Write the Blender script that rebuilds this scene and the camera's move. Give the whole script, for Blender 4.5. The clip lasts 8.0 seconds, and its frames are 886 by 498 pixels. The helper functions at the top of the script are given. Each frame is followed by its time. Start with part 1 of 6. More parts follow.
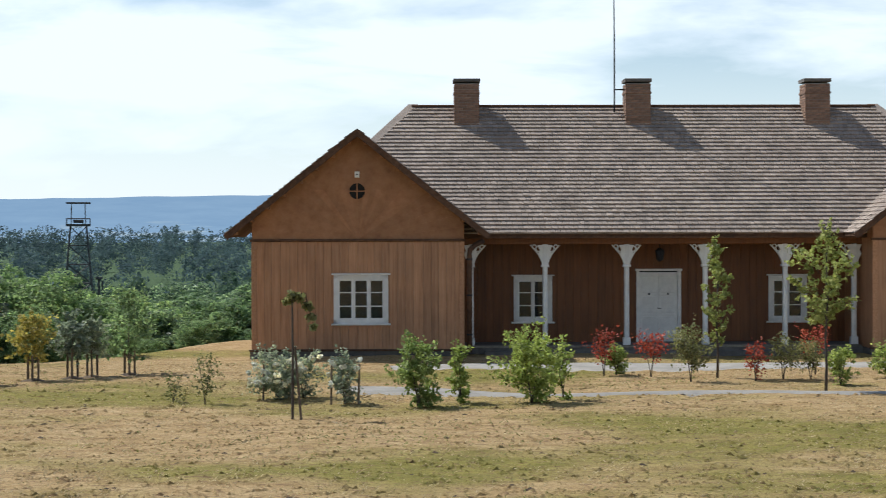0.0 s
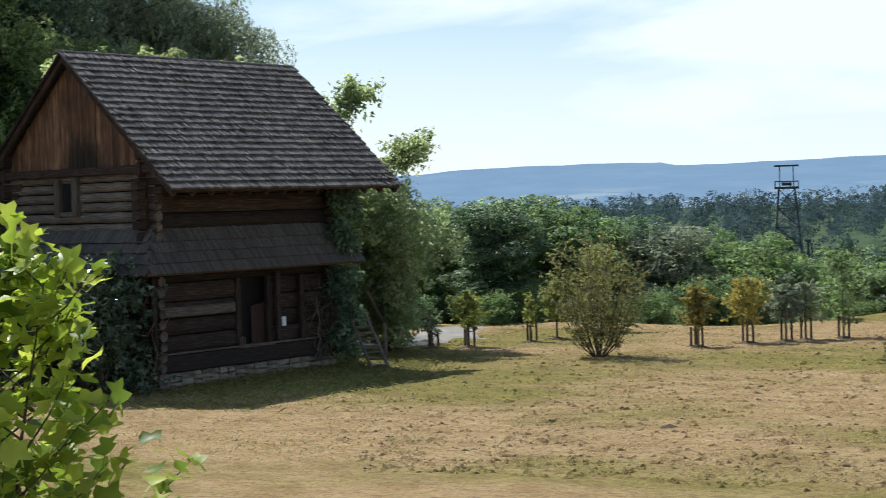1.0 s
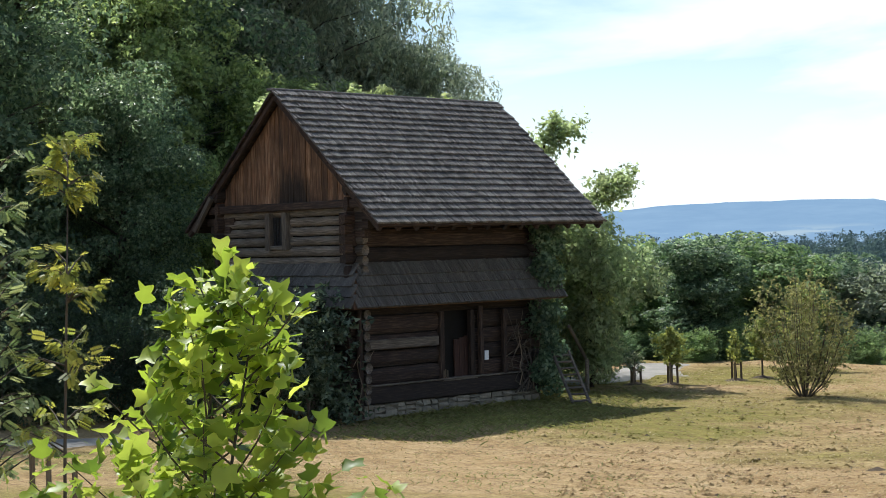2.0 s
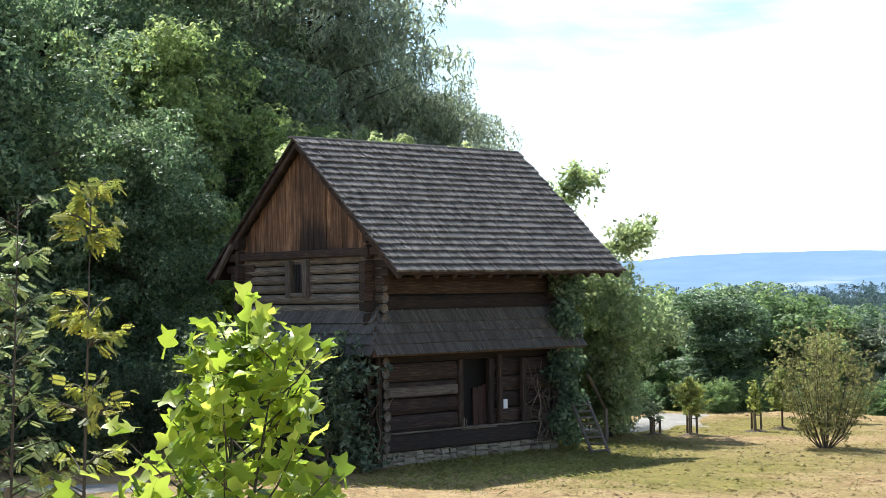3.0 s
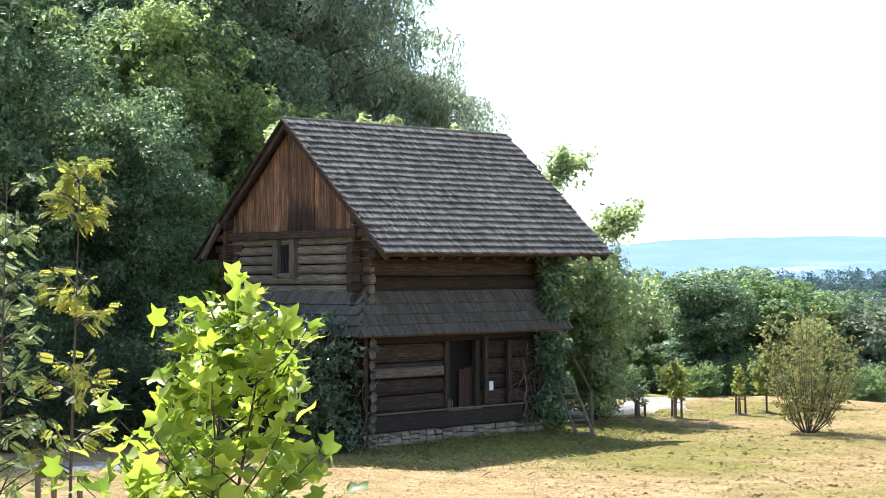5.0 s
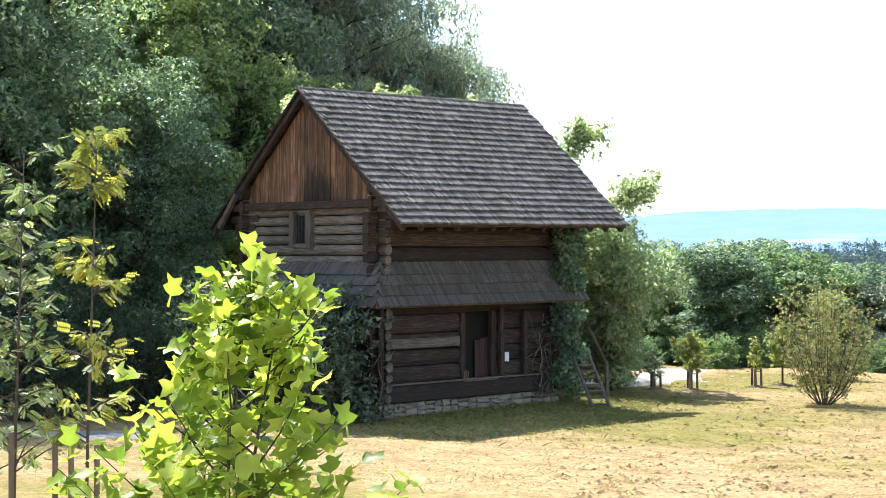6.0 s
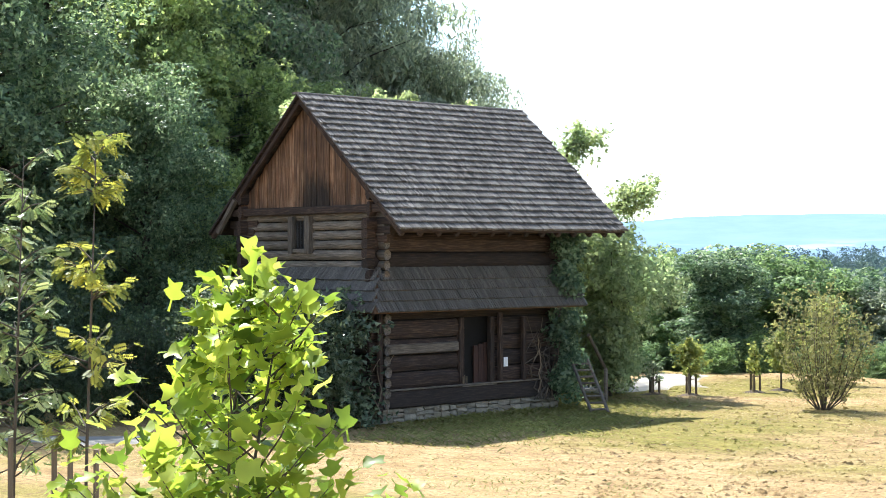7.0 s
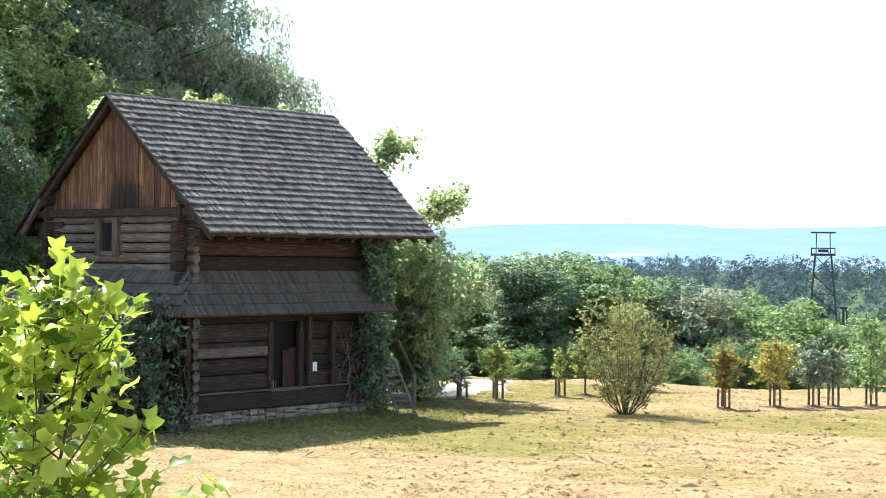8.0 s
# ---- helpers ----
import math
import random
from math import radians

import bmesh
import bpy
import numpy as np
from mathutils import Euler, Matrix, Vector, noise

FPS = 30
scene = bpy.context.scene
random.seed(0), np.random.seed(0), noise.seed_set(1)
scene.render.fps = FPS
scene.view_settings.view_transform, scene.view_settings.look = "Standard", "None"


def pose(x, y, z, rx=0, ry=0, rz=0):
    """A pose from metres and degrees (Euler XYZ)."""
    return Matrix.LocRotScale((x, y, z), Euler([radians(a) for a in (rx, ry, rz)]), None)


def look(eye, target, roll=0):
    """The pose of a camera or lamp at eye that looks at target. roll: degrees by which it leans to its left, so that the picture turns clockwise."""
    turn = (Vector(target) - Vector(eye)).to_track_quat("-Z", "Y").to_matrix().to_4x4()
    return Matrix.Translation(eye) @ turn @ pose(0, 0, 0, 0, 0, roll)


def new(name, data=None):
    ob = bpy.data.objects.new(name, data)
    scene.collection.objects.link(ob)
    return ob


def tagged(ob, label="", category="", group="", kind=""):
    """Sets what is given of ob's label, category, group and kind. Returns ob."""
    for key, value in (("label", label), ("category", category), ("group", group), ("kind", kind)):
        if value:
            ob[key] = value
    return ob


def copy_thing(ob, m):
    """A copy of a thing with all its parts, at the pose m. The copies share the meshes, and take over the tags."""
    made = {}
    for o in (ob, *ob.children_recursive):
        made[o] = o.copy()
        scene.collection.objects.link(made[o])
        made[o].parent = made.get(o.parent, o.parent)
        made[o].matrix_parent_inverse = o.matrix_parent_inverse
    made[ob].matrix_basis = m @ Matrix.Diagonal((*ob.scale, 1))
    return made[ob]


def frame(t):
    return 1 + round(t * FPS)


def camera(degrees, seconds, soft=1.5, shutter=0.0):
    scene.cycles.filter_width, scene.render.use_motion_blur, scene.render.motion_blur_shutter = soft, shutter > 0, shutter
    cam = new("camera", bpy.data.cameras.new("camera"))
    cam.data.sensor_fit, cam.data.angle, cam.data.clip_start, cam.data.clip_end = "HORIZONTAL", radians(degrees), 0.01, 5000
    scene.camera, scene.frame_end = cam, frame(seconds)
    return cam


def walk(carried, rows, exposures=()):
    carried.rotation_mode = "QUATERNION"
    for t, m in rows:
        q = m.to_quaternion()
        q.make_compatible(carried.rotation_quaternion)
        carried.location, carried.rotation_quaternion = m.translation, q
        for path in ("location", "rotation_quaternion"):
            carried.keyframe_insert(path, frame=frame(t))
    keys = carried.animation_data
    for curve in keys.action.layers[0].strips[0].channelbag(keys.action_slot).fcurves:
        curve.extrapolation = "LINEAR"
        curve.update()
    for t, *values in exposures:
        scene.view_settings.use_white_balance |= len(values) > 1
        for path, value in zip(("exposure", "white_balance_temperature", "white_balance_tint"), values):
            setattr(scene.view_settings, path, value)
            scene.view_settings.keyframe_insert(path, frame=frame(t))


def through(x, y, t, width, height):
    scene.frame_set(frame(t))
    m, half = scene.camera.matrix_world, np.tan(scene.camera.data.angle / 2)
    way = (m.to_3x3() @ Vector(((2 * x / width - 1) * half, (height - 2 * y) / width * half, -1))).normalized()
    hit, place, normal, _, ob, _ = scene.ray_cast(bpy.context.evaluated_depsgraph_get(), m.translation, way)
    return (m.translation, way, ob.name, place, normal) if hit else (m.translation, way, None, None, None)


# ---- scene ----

# ---- camera ----
cam = camera(30.82, 8.0, soft=0.65, shutter=0.08)
PATH = [
    (0.0, pose(-0.057, 0.262, 3.476, 89.396, 0.150, -3.061)),
    (0.1, pose(-0.043, 0.250, 3.494, 89.365, 0.192, -1.146)),
    (0.3, pose(-0.068, 0.224, 3.492, 89.212, 0.701, 3.635)),
    (0.5, pose(-0.104, 0.205, 3.485, 88.891, 0.960, 8.706)),
    (0.7, pose(-0.125, 0.224, 3.478, 88.899, 1.459, 14.200)),
    (0.9, pose(-0.182, 0.220, 3.511, 88.571, 1.538, 19.273)),
    (1.0, pose(-0.147, 0.231, 3.503, 88.461, 1.756, 21.755)),
    (1.2, pose(-0.126, 0.228, 3.512, 88.741, 1.485, 24.669)),
    (1.5, pose(-0.069, 0.130, 3.509, 89.605, 1.243, 26.713)),
    (2.0, pose(-0.052, 0.098, 3.513, 89.897, 1.334, 29.035)),
    (3.3, pose(-0.008, 0.007, 3.502, 91.879, 0.889, 29.728)),
    (3.5, pose(0.007, -0.019, 3.503, 91.600, 0.695, 29.470)),
    (4.0, pose(0.015, -0.028, 3.498, 90.479, 0.379, 29.753)),
    (4.5, pose(0.014, -0.025, 3.503, 91.300, 0.425, 29.158)),
    (6.0, pose(0.011, -0.017, 3.502, 89.958, 0.210, 29.841)),
    (6.5, pose(0.000, -0.000, 3.500, 89.929, 0.245, 30.144)),
    (7.0, pose(0.012, -0.033, 3.498, 90.151, 0.202, 29.788)),
    (7.5, pose(0.013, -0.023, 3.500, 90.331, -0.265, 27.066)),
    (8.0, pose(0.082, -0.147, 3.489, 90.367, -0.454, 23.056)),
]
EXPOSURES = [(0.0, 0.14, 6250, 7), (0.7, 0.16, 6250, 7), (1.5, 0.22, 6250, 7), (2.2, 0.48, 6250, 7), (3.3, 1.05, 6250, 7), (4.5, 1.28, 6250, 7), (6.0, 1.48, 6250, 7), (8.0, 1.45, 6250, 7)]
walk(cam, PATH, EXPOSURES)

# ---- light ----
SUN_WAY = Vector((-0.64, 0.44, 1.0)).normalized()
SUN_ELEV = math.asin(SUN_WAY.z)
SUN_TURN = math.atan2(SUN_WAY.x, SUN_WAY.y)


def make_world():
    w = bpy.data.worlds.new("sky")
    scene.world = w
    w.use_nodes = True
    nt = w.node_tree
    nt.nodes.clear()
    out = nt.nodes.new("ShaderNodeOutputWorld")
    bg = nt.nodes.new("ShaderNodeBackground")
    sky = nt.nodes.new("ShaderNodeTexSky")
    sky.sky_type, sky.sun_disc = "NISHITA", False
    sky.sun_elevation, sky.sun_rotation = SUN_ELEV, SUN_TURN
    sky.air_density, sky.dust_density, sky.ozone_density = 1.0, 0.4, 1.6
    bg.inputs["Strength"].default_value = 0.10
    coord = nt.nodes.new("ShaderNodeTexCoord")
    mapping = nt.nodes.new("ShaderNodeMapping")
    mapping.inputs["Scale"].default_value = (1.6, 1.6, 6.5)
    mapping.inputs["Location"].default_value = (0.35, 0.1, 0.2)
    n1 = nt.nodes.new("ShaderNodeTexNoise")
    n1.inputs["Scale"].default_value, n1.inputs["Detail"].default_value = 2.6, 7
    n1.inputs["Roughness"].default_value = 0.52
    n1.inputs["Distortion"].default_value = 0.25
    ramp = nt.nodes.new("ShaderNodeValToRGB")
    ramp.color_ramp.elements[0].position, ramp.color_ramp.elements[1].position = 0.43, 0.62
    ramp.color_ramp.elements[0].color = (0.0, 0.0, 0.0, 1)
    mix = nt.nodes.new("ShaderNodeMix")
    mix.data_type = "RGBA"
    mix.inputs["B"].default_value = (8.7, 9.5, 10.4, 1)
    nt.links.new(coord.outputs["Generated"], mapping.inputs["Vector"])
    nt.links.new(mapping.outputs["Vector"], n1.inputs["Vector"])
    nt.links.new(n1.outputs["Fac"], ramp.inputs["Fac"])
    sep = nt.nodes.new("ShaderNodeSeparateXYZ")
    nt.links.new(coord.outputs["Generated"], sep.inputs["Vector"])
    haze = nt.nodes.new("ShaderNodeMapRange")
    haze.inputs["From Min"].default_value, haze.inputs["From Max"].default_value = 0.0, 0.14
    haze.inputs["To Min"].default_value, haze.inputs["To Max"].default_value = 0.85, 0.0
    nt.links.new(sep.outputs["Z"], haze.inputs["Value"])
    most = nt.nodes.new("ShaderNodeMath")
    most.operation = "MAXIMUM"
    thin = nt.nodes.new("ShaderNodeMapRange")
    thin.inputs["From Min"].default_value, thin.inputs["From Max"].default_value = 0.2, 0.42
    thin.inputs["To Min"].default_value, thin.inputs["To Max"].default_value = 1.0, 0.2
    nt.links.new(sep.outputs["Z"], thin.inputs["Value"])
    cover = nt.nodes.new("ShaderNodeMath")
    cover.operation = "MULTIPLY"
    nt.links.new(ramp.outputs["Color"], cover.inputs[0])
    nt.links.new(thin.outputs["Result"], cover.inputs[1])
    nt.links.new(cover.outputs["Value"], most.inputs[0])
    nt.links.new(haze.outputs["Result"], most.inputs[1])
    nt.links.new(most.outputs["Value"], mix.inputs["Factor"])
    nt.links.new(sky.outputs["Color"], mix.inputs["A"])
    nt.links.new(mix.outputs["Result"], bg.inputs["Color"])
    nt.links.new(bg.outputs["Background"], out.inputs["Surface"])


make_world()
sun = new("sun", bpy.data.lights.new("sun", "SUN"))
sun.data.energy, sun.data.angle, sun.data.color = 4.8, radians(0.6), (1.0, 0.96, 0.90)
sun.matrix_world = look((0, 0, 40), Vector((0, 0, 40)) - SUN_WAY)

# ---- materials ----


def material(name):
    m = bpy.data.materials.new(name)
    m.use_nodes = True
    nt = m.node_tree
    return m, nt, nt.nodes["Principled BSDF"]


def add(nt, kind, **values):
    n = nt.nodes.new(kind)
    for k, v in values.items():
        n.inputs[k.replace("_", " ")].default_value = v
    return n


def mixrgb(nt, fac, a, b, blend="MIX"):
    n = nt.nodes.new("ShaderNodeMix")
    n.data_type, n.blend_type = "RGBA", blend
    for key, v in (("Factor", fac), ("A", a), ("B", b)):
        if hasattr(v, "is_linked"):
            nt.links.new(v, n.inputs[key])
        elif isinstance(v, tuple):
            n.inputs[key].default_value = (*v, 1)
        else:
            n.inputs[key].default_value = v
    return n.outputs["Result"]


def ramp(nt, source, *stops):
    n = nt.nodes.new("ShaderNodeValToRGB")
    e = n.color_ramp.elements
    while len(e) < len(stops):
        e.new(0.5)
    for s, (p, c) in zip(e, stops):
        s.position, s.color = p, (*c, 1) if isinstance(c, tuple) else (c, c, c, 1)
    nt.links.new(source, n.inputs["Fac"])
    return n.outputs["Color"]


def noise_of(nt, scale, detail=4, stretch=None, rough=0.6, where="Object"):
    c = nt.nodes.new("ShaderNodeTexCoord")
    n = add(nt, "ShaderNodeTexNoise", Scale=scale, Detail=detail, Roughness=rough)
    src = c.outputs[where]
    if stretch:
        m = nt.nodes.new("ShaderNodeMapping")
        m.inputs["Scale"].default_value = stretch
        nt.links.new(src, m.inputs["Vector"])
        src = m.outputs["Vector"]
    nt.links.new(src, n.inputs["Vector"])
    return n.outputs["Fac"]


def bump(nt, b, height, strength=0.4, distance=0.01):
    n = add(nt, "ShaderNodeBump", Strength=strength, Distance=distance)
    nt.links.new(height, n.inputs["Height"])
    nt.links.new(n.outputs["Normal"], b.inputs["Normal"])


def chance(nt, island):
    if island:
        return nt.nodes.new("ShaderNodeNewGeometry").outputs["Random Per Island"]
    return nt.nodes.new("ShaderNodeObjectInfo").outputs["Random"]


def wood(name, dark, mid, light, grain=(6, 60, 60), island=False, rough=0.85, vary=0.5, stain=0.5, where="Object", smoke=None):
    """Weathered or painted wood: streaks along the first axis, stains, and a tone of its own for each piece."""
    m, nt, b = material(name)
    g = noise_of(nt, 1.0, 6, grain, 0.65, where)
    col = ramp(nt, g, (0.28, dark), (0.5, mid), (0.74, light))
    s = noise_of(nt, 1.3, 5, None, 0.6, where)
    col = mixrgb(nt, stain, col, ramp(nt, s, (0.3, 0.45), (0.62, 1.0)), "MULTIPLY")
    tone = ramp(nt, chance(nt, island), (0.0, 1.0 - vary), (1.0, 1.0 + vary * 0.35))
    col = mixrgb(nt, 1.0, col, tone, "MULTIPLY")
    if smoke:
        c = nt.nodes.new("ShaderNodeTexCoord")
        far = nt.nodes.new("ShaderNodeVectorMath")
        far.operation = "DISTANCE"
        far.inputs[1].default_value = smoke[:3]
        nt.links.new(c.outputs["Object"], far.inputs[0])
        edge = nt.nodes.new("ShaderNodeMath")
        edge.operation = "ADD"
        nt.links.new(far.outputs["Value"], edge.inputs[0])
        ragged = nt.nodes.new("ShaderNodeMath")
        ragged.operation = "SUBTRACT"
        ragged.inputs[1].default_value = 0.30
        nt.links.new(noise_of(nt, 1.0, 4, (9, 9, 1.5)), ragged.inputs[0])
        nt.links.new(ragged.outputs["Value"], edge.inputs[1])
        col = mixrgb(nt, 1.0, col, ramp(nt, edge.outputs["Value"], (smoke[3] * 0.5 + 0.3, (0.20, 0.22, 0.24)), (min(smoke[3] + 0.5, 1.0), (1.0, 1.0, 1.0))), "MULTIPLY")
    nt.links.new(col, b.inputs["Base Color"])
    b.inputs["Roughness"].default_value = rough
    bump(nt, b, g, 0.5, 0.012)
    return m


def plain(name, colour, rough=0.7, metal=0.0, scale=8.0, vary=0.25, depth=0.3, island=False):
    """A surface of one colour with patches, fine grain and slight relief."""
    m, nt, b = material(name)
    n = noise_of(nt, scale, 6)
    n2 = noise_of(nt, scale * 9, 3)
    col = mixrgb(nt, 1.0, colour, ramp(nt, n, (0.3, 1 - vary), (0.7, 1 + vary * 0.4)), "MULTIPLY")
    col = mixrgb(nt, 0.5, col, ramp(nt, n2, (0.3, 1 - vary), (0.7, 1.0)), "MULTIPLY")
    col = mixrgb(nt, 1.0, col, ramp(nt, chance(nt, island), (0.0, 1 - vary * 0.8), (1.0, 1.0)), "MULTIPLY")
    nt.links.new(col, b.inputs["Base Color"])
    b.inputs["Roughness"].default_value, b.inputs["Metallic"].default_value = rough, metal
    bump(nt, b, n2, depth, 0.01)
    return m


def leafy(name, dark, mid, light, through=0.35, gloss=0.5, island=True, patch=0.8):
    """Leaves: each with its own tone, some light passing through."""
    m, nt, b = material(name)
    col = ramp(nt, chance(nt, island), (0.0, dark), (0.5, mid), (1.0, light))
    n = noise_of(nt, patch, 3)
    col = mixrgb(nt, 0.8, col, ramp(nt, n, (0.36, 0.62), (0.64, 1.35)), "MULTIPLY")
    if island:
        own = nt.nodes.new("ShaderNodeObjectInfo").outputs["Random"]
        col = mixrgb(nt, 1.0, col, ramp(nt, own, (0.0, (0.78, 0.82, 0.85)), (1.0, (1.25, 1.2, 1.05))), "MULTIPLY")
    nt.links.new(col, b.inputs["Base Color"])
    b.inputs["Roughness"].default_value = gloss + 0.15
    b.inputs["Specular IOR Level"].default_value = 0.3
    t = nt.nodes.new("ShaderNodeBsdfTranslucent")
    warm = mixrgb(nt, 1.0, col, (1.1, 1.12, 0.88), "MULTIPLY")
    nt.links.new(warm, t.inputs["Color"])
    mx = add(nt, "ShaderNodeMixShader", Fac=through)
    nt.links.new(b.outputs["BSDF"], mx.inputs[1])
    nt.links.new(t.outputs["BSDF"], mx.inputs[2])
    nt.links.new(mx.outputs["Shader"], nt.nodes["Material Output"].inputs["Surface"])
    return m


def lawn_material():
    """Sun-dried mown grass: straw, brown thatch and greener patches, fine blades as relief."""
    m, nt, b = material("dry_lawn")
    big = noise_of(nt, 0.11, 5, (1, 1.8, 1), 0.55)
    mid = noise_of(nt, 0.9, 6, (1, 1.9, 1), 0.7)
    fine = noise_of(nt, 14, 5, None, 0.75)
    straw = ramp(nt, mid, (0.28, (0.235, 0.145, 0.062)), (0.45, (0.380, 0.258, 0.122)), (0.66, (0.485, 0.350, 0.185)))
    green = ramp(nt, mid, (0.3, (0.150, 0.138, 0.030)), (0.68, (0.300, 0.250, 0.070)))
    c0 = nt.nodes.new("ShaderNodeTexCoord")
    away = nt.nodes.new("ShaderNodeVectorMath")
    away.operation = "DISTANCE"
    away.inputs[1].default_value = (-15.5, 33.5, 0.0)
    nt.links.new(c0.outputs["Object"], away.inputs[0])
    moist = nt.nodes.new("ShaderNodeMapRange")
    moist.inputs["From Min"].default_value, moist.inputs["From Max"].default_value = 8.5, 4.5
    moist.inputs["To Max"].default_value = 0.16
    nt.links.new(away.outputs["Value"], moist.inputs["Value"])
    wet = nt.nodes.new("ShaderNodeMath")
    nt.links.new(big, wet.inputs[0])
    nt.links.new(moist.outputs["Result"], wet.inputs[1])
    bank = nt.nodes.new("ShaderNodeVectorMath")
    bank.operation = "DISTANCE"
    bank.inputs[1].default_value = (7.0, 18.0, 0.0)
    nt.links.new(c0.outputs["Object"], bank.inputs[0])
    lush = nt.nodes.new("ShaderNodeMapRange")
    lush.inputs["From Min"].default_value, lush.inputs["From Max"].default_value = 12.0, 8.0
    lush.inputs["To Max"].default_value = 0.085
    nt.links.new(bank.outputs["Value"], lush.inputs["Value"])
    damp = nt.nodes.new("ShaderNodeMath")
    nt.links.new(wet.outputs["Value"], damp.inputs[0])
    nt.links.new(lush.outputs["Result"], damp.inputs[1])
    wet = damp
    col = mixrgb(nt, ramp(nt, wet.outputs["Value"], (0.48, 0.0), (0.62, 1.0)), straw, green)
    clod = noise_of(nt, 5.0, 5, (1, 1.7, 1), 0.75)
    col = mixrgb(nt, ramp(nt, clod, (0.53, 0.0), (0.63, 0.85)), col, (0.215, 0.130, 0.072))
    col = mixrgb(nt, 0.75, col, ramp(nt, fine, (0.3, 0.45), (0.6, 1.08)), "MULTIPLY")
    c = nt.nodes.new("ShaderNodeTexCoord")
    sep = nt.nodes.new("ShaderNodeSeparateXYZ")
    nt.links.new(c.outputs["Object"], sep.inputs["Vector"])
    deep = nt.nodes.new("ShaderNodeMapRange")
    deep.inputs["From Min"].default_value, deep.inputs["From Max"].default_value = -0.6, -2.5
    nt.links.new(sep.outputs["Z"], deep.inputs["Value"])
    meadow = ramp(nt, mid, (0.3, (0.035, 0.065, 0.028)), (0.7, (0.075, 0.115, 0.05)))
    col = mixrgb(nt, deep.outputs["Result"], col, meadow)
    nt.links.new(col, b.inputs["Base Color"])
    b.inputs["Roughness"].default_value = 0.95
    b.inputs["Specular IOR Level"].default_value = 0.15
    bump(nt, b, fine, 0.9, 0.05)
    return m


LAWN = lawn_material()
GRAVEL = plain("pale_gravel", (0.36, 0.335, 0.30), 0.95, 0, 1.2, 0.3, 0.8)
SOIL = plain("dark_soil", (0.15, 0.10, 0.06), 0.95, 0, 6, 0.5, 0.8)
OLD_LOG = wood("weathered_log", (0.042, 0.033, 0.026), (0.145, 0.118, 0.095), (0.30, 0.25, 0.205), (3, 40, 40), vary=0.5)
HEWN_AND_SHADE = wood("dark_hewn_and_shade", (0.008, 0.005, 0.004), (0.036, 0.020, 0.014), (0.125, 0.078, 0.056), (3, 40, 40), vary=0.55)
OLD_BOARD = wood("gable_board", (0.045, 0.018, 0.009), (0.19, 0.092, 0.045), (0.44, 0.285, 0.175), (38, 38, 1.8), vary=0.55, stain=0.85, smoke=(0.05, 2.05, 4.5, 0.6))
OLD_SHINGLE = wood("weathered_shingle", (0.030, 0.026, 0.024), (0.135, 0.122, 0.114), (0.46, 0.43, 0.405), (60, 60, 3), island=True, vary=0.7)
OLD_SHINGLE_PIECE = wood("weathered_shingle_piece", (0.030, 0.026, 0.024), (0.135, 0.122, 0.114), (0.46, 0.43, 0.405), (60, 60, 3), vary=0.7)
NEW_SHINGLE = wood("sunlit_shingle", (0.200, 0.152, 0.120), (0.375, 0.300, 0.248), (0.54, 0.452, 0.385), (40, 40, 4), island=True, vary=0.26)
NEW_SHINGLE_PIECE = wood("sunlit_shingle_piece", (0.200, 0.152, 0.120), (0.375, 0.300, 0.248), (0.54, 0.452, 0.385), (40, 40, 4), vary=0.26)
SKIRT_SHINGLE = wood("skirt_shingle", (0.036, 0.031, 0.028), (0.105, 0.093, 0.082), (0.27, 0.245, 0.22), (70, 70, 3), island=True, vary=0.35)
SKIRT_PIECE = wood("skirt_shingle_piece", (0.036, 0.031, 0.028), (0.105, 0.093, 0.082), (0.27, 0.245, 0.22), (70, 70, 3), vary=0.35)
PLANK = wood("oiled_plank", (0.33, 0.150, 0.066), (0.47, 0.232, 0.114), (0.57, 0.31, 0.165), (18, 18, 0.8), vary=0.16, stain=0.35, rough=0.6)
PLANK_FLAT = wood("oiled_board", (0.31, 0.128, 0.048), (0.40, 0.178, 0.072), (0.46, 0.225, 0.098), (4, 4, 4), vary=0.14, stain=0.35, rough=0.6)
# Far darker than the wing planks: the veranda's shade is painted in.
PORCH_PLANK_SHADED = wood("shaded_porch_plank", (0.115, 0.036, 0.007), (0.17, 0.055, 0.010), (0.215, 0.076, 0.016), (18, 18, 0.8), vary=0.2, stain=0.35, rough=0.6)
DARK_TRIM = wood("dark_trim", (0.06, 0.028, 0.014), (0.11, 0.052, 0.026), (0.17, 0.085, 0.045), (10, 10, 10), vary=0.2)
WHITE = plain("white_paint", (0.80, 0.78, 0.74), 0.55, 0, 5, 0.14, 0.15)
BRICK = plain("red_brick", (0.31, 0.185, 0.125), 0.9, 0, 5, 0.4, 0.6)
MORTAR = plain("mortar", (0.34, 0.30, 0.26), 0.95, 0, 8, 0.3, 0.6)
STONE = plain("field_stone", (0.34, 0.295, 0.225), 0.9, 0, 6, 0.45, 0.8)
CONCRETE = plain("grey_plinth", (0.17, 0.155, 0.14), 0.9, 0, 4, 0.35, 0.6)
IRON = plain("dark_iron", (0.045, 0.045, 0.05), 0.6, 0.6, 6, 0.4, 0.3)
RUST = plain("dull_steel", (0.075, 0.078, 0.082), 0.65, 0.3, 3, 0.4, 0.3)
# Near-black that paints the darkness of unlit rooms and openings.
BLACK = plain("painted_dark_inside", (0.012, 0.010, 0.009), 0.9, 0, 4, 0.3, 0.2)
PAPER = plain("white_sheet", (0.85, 0.86, 0.88), 0.6, 0, 9, 0.08, 0.05)
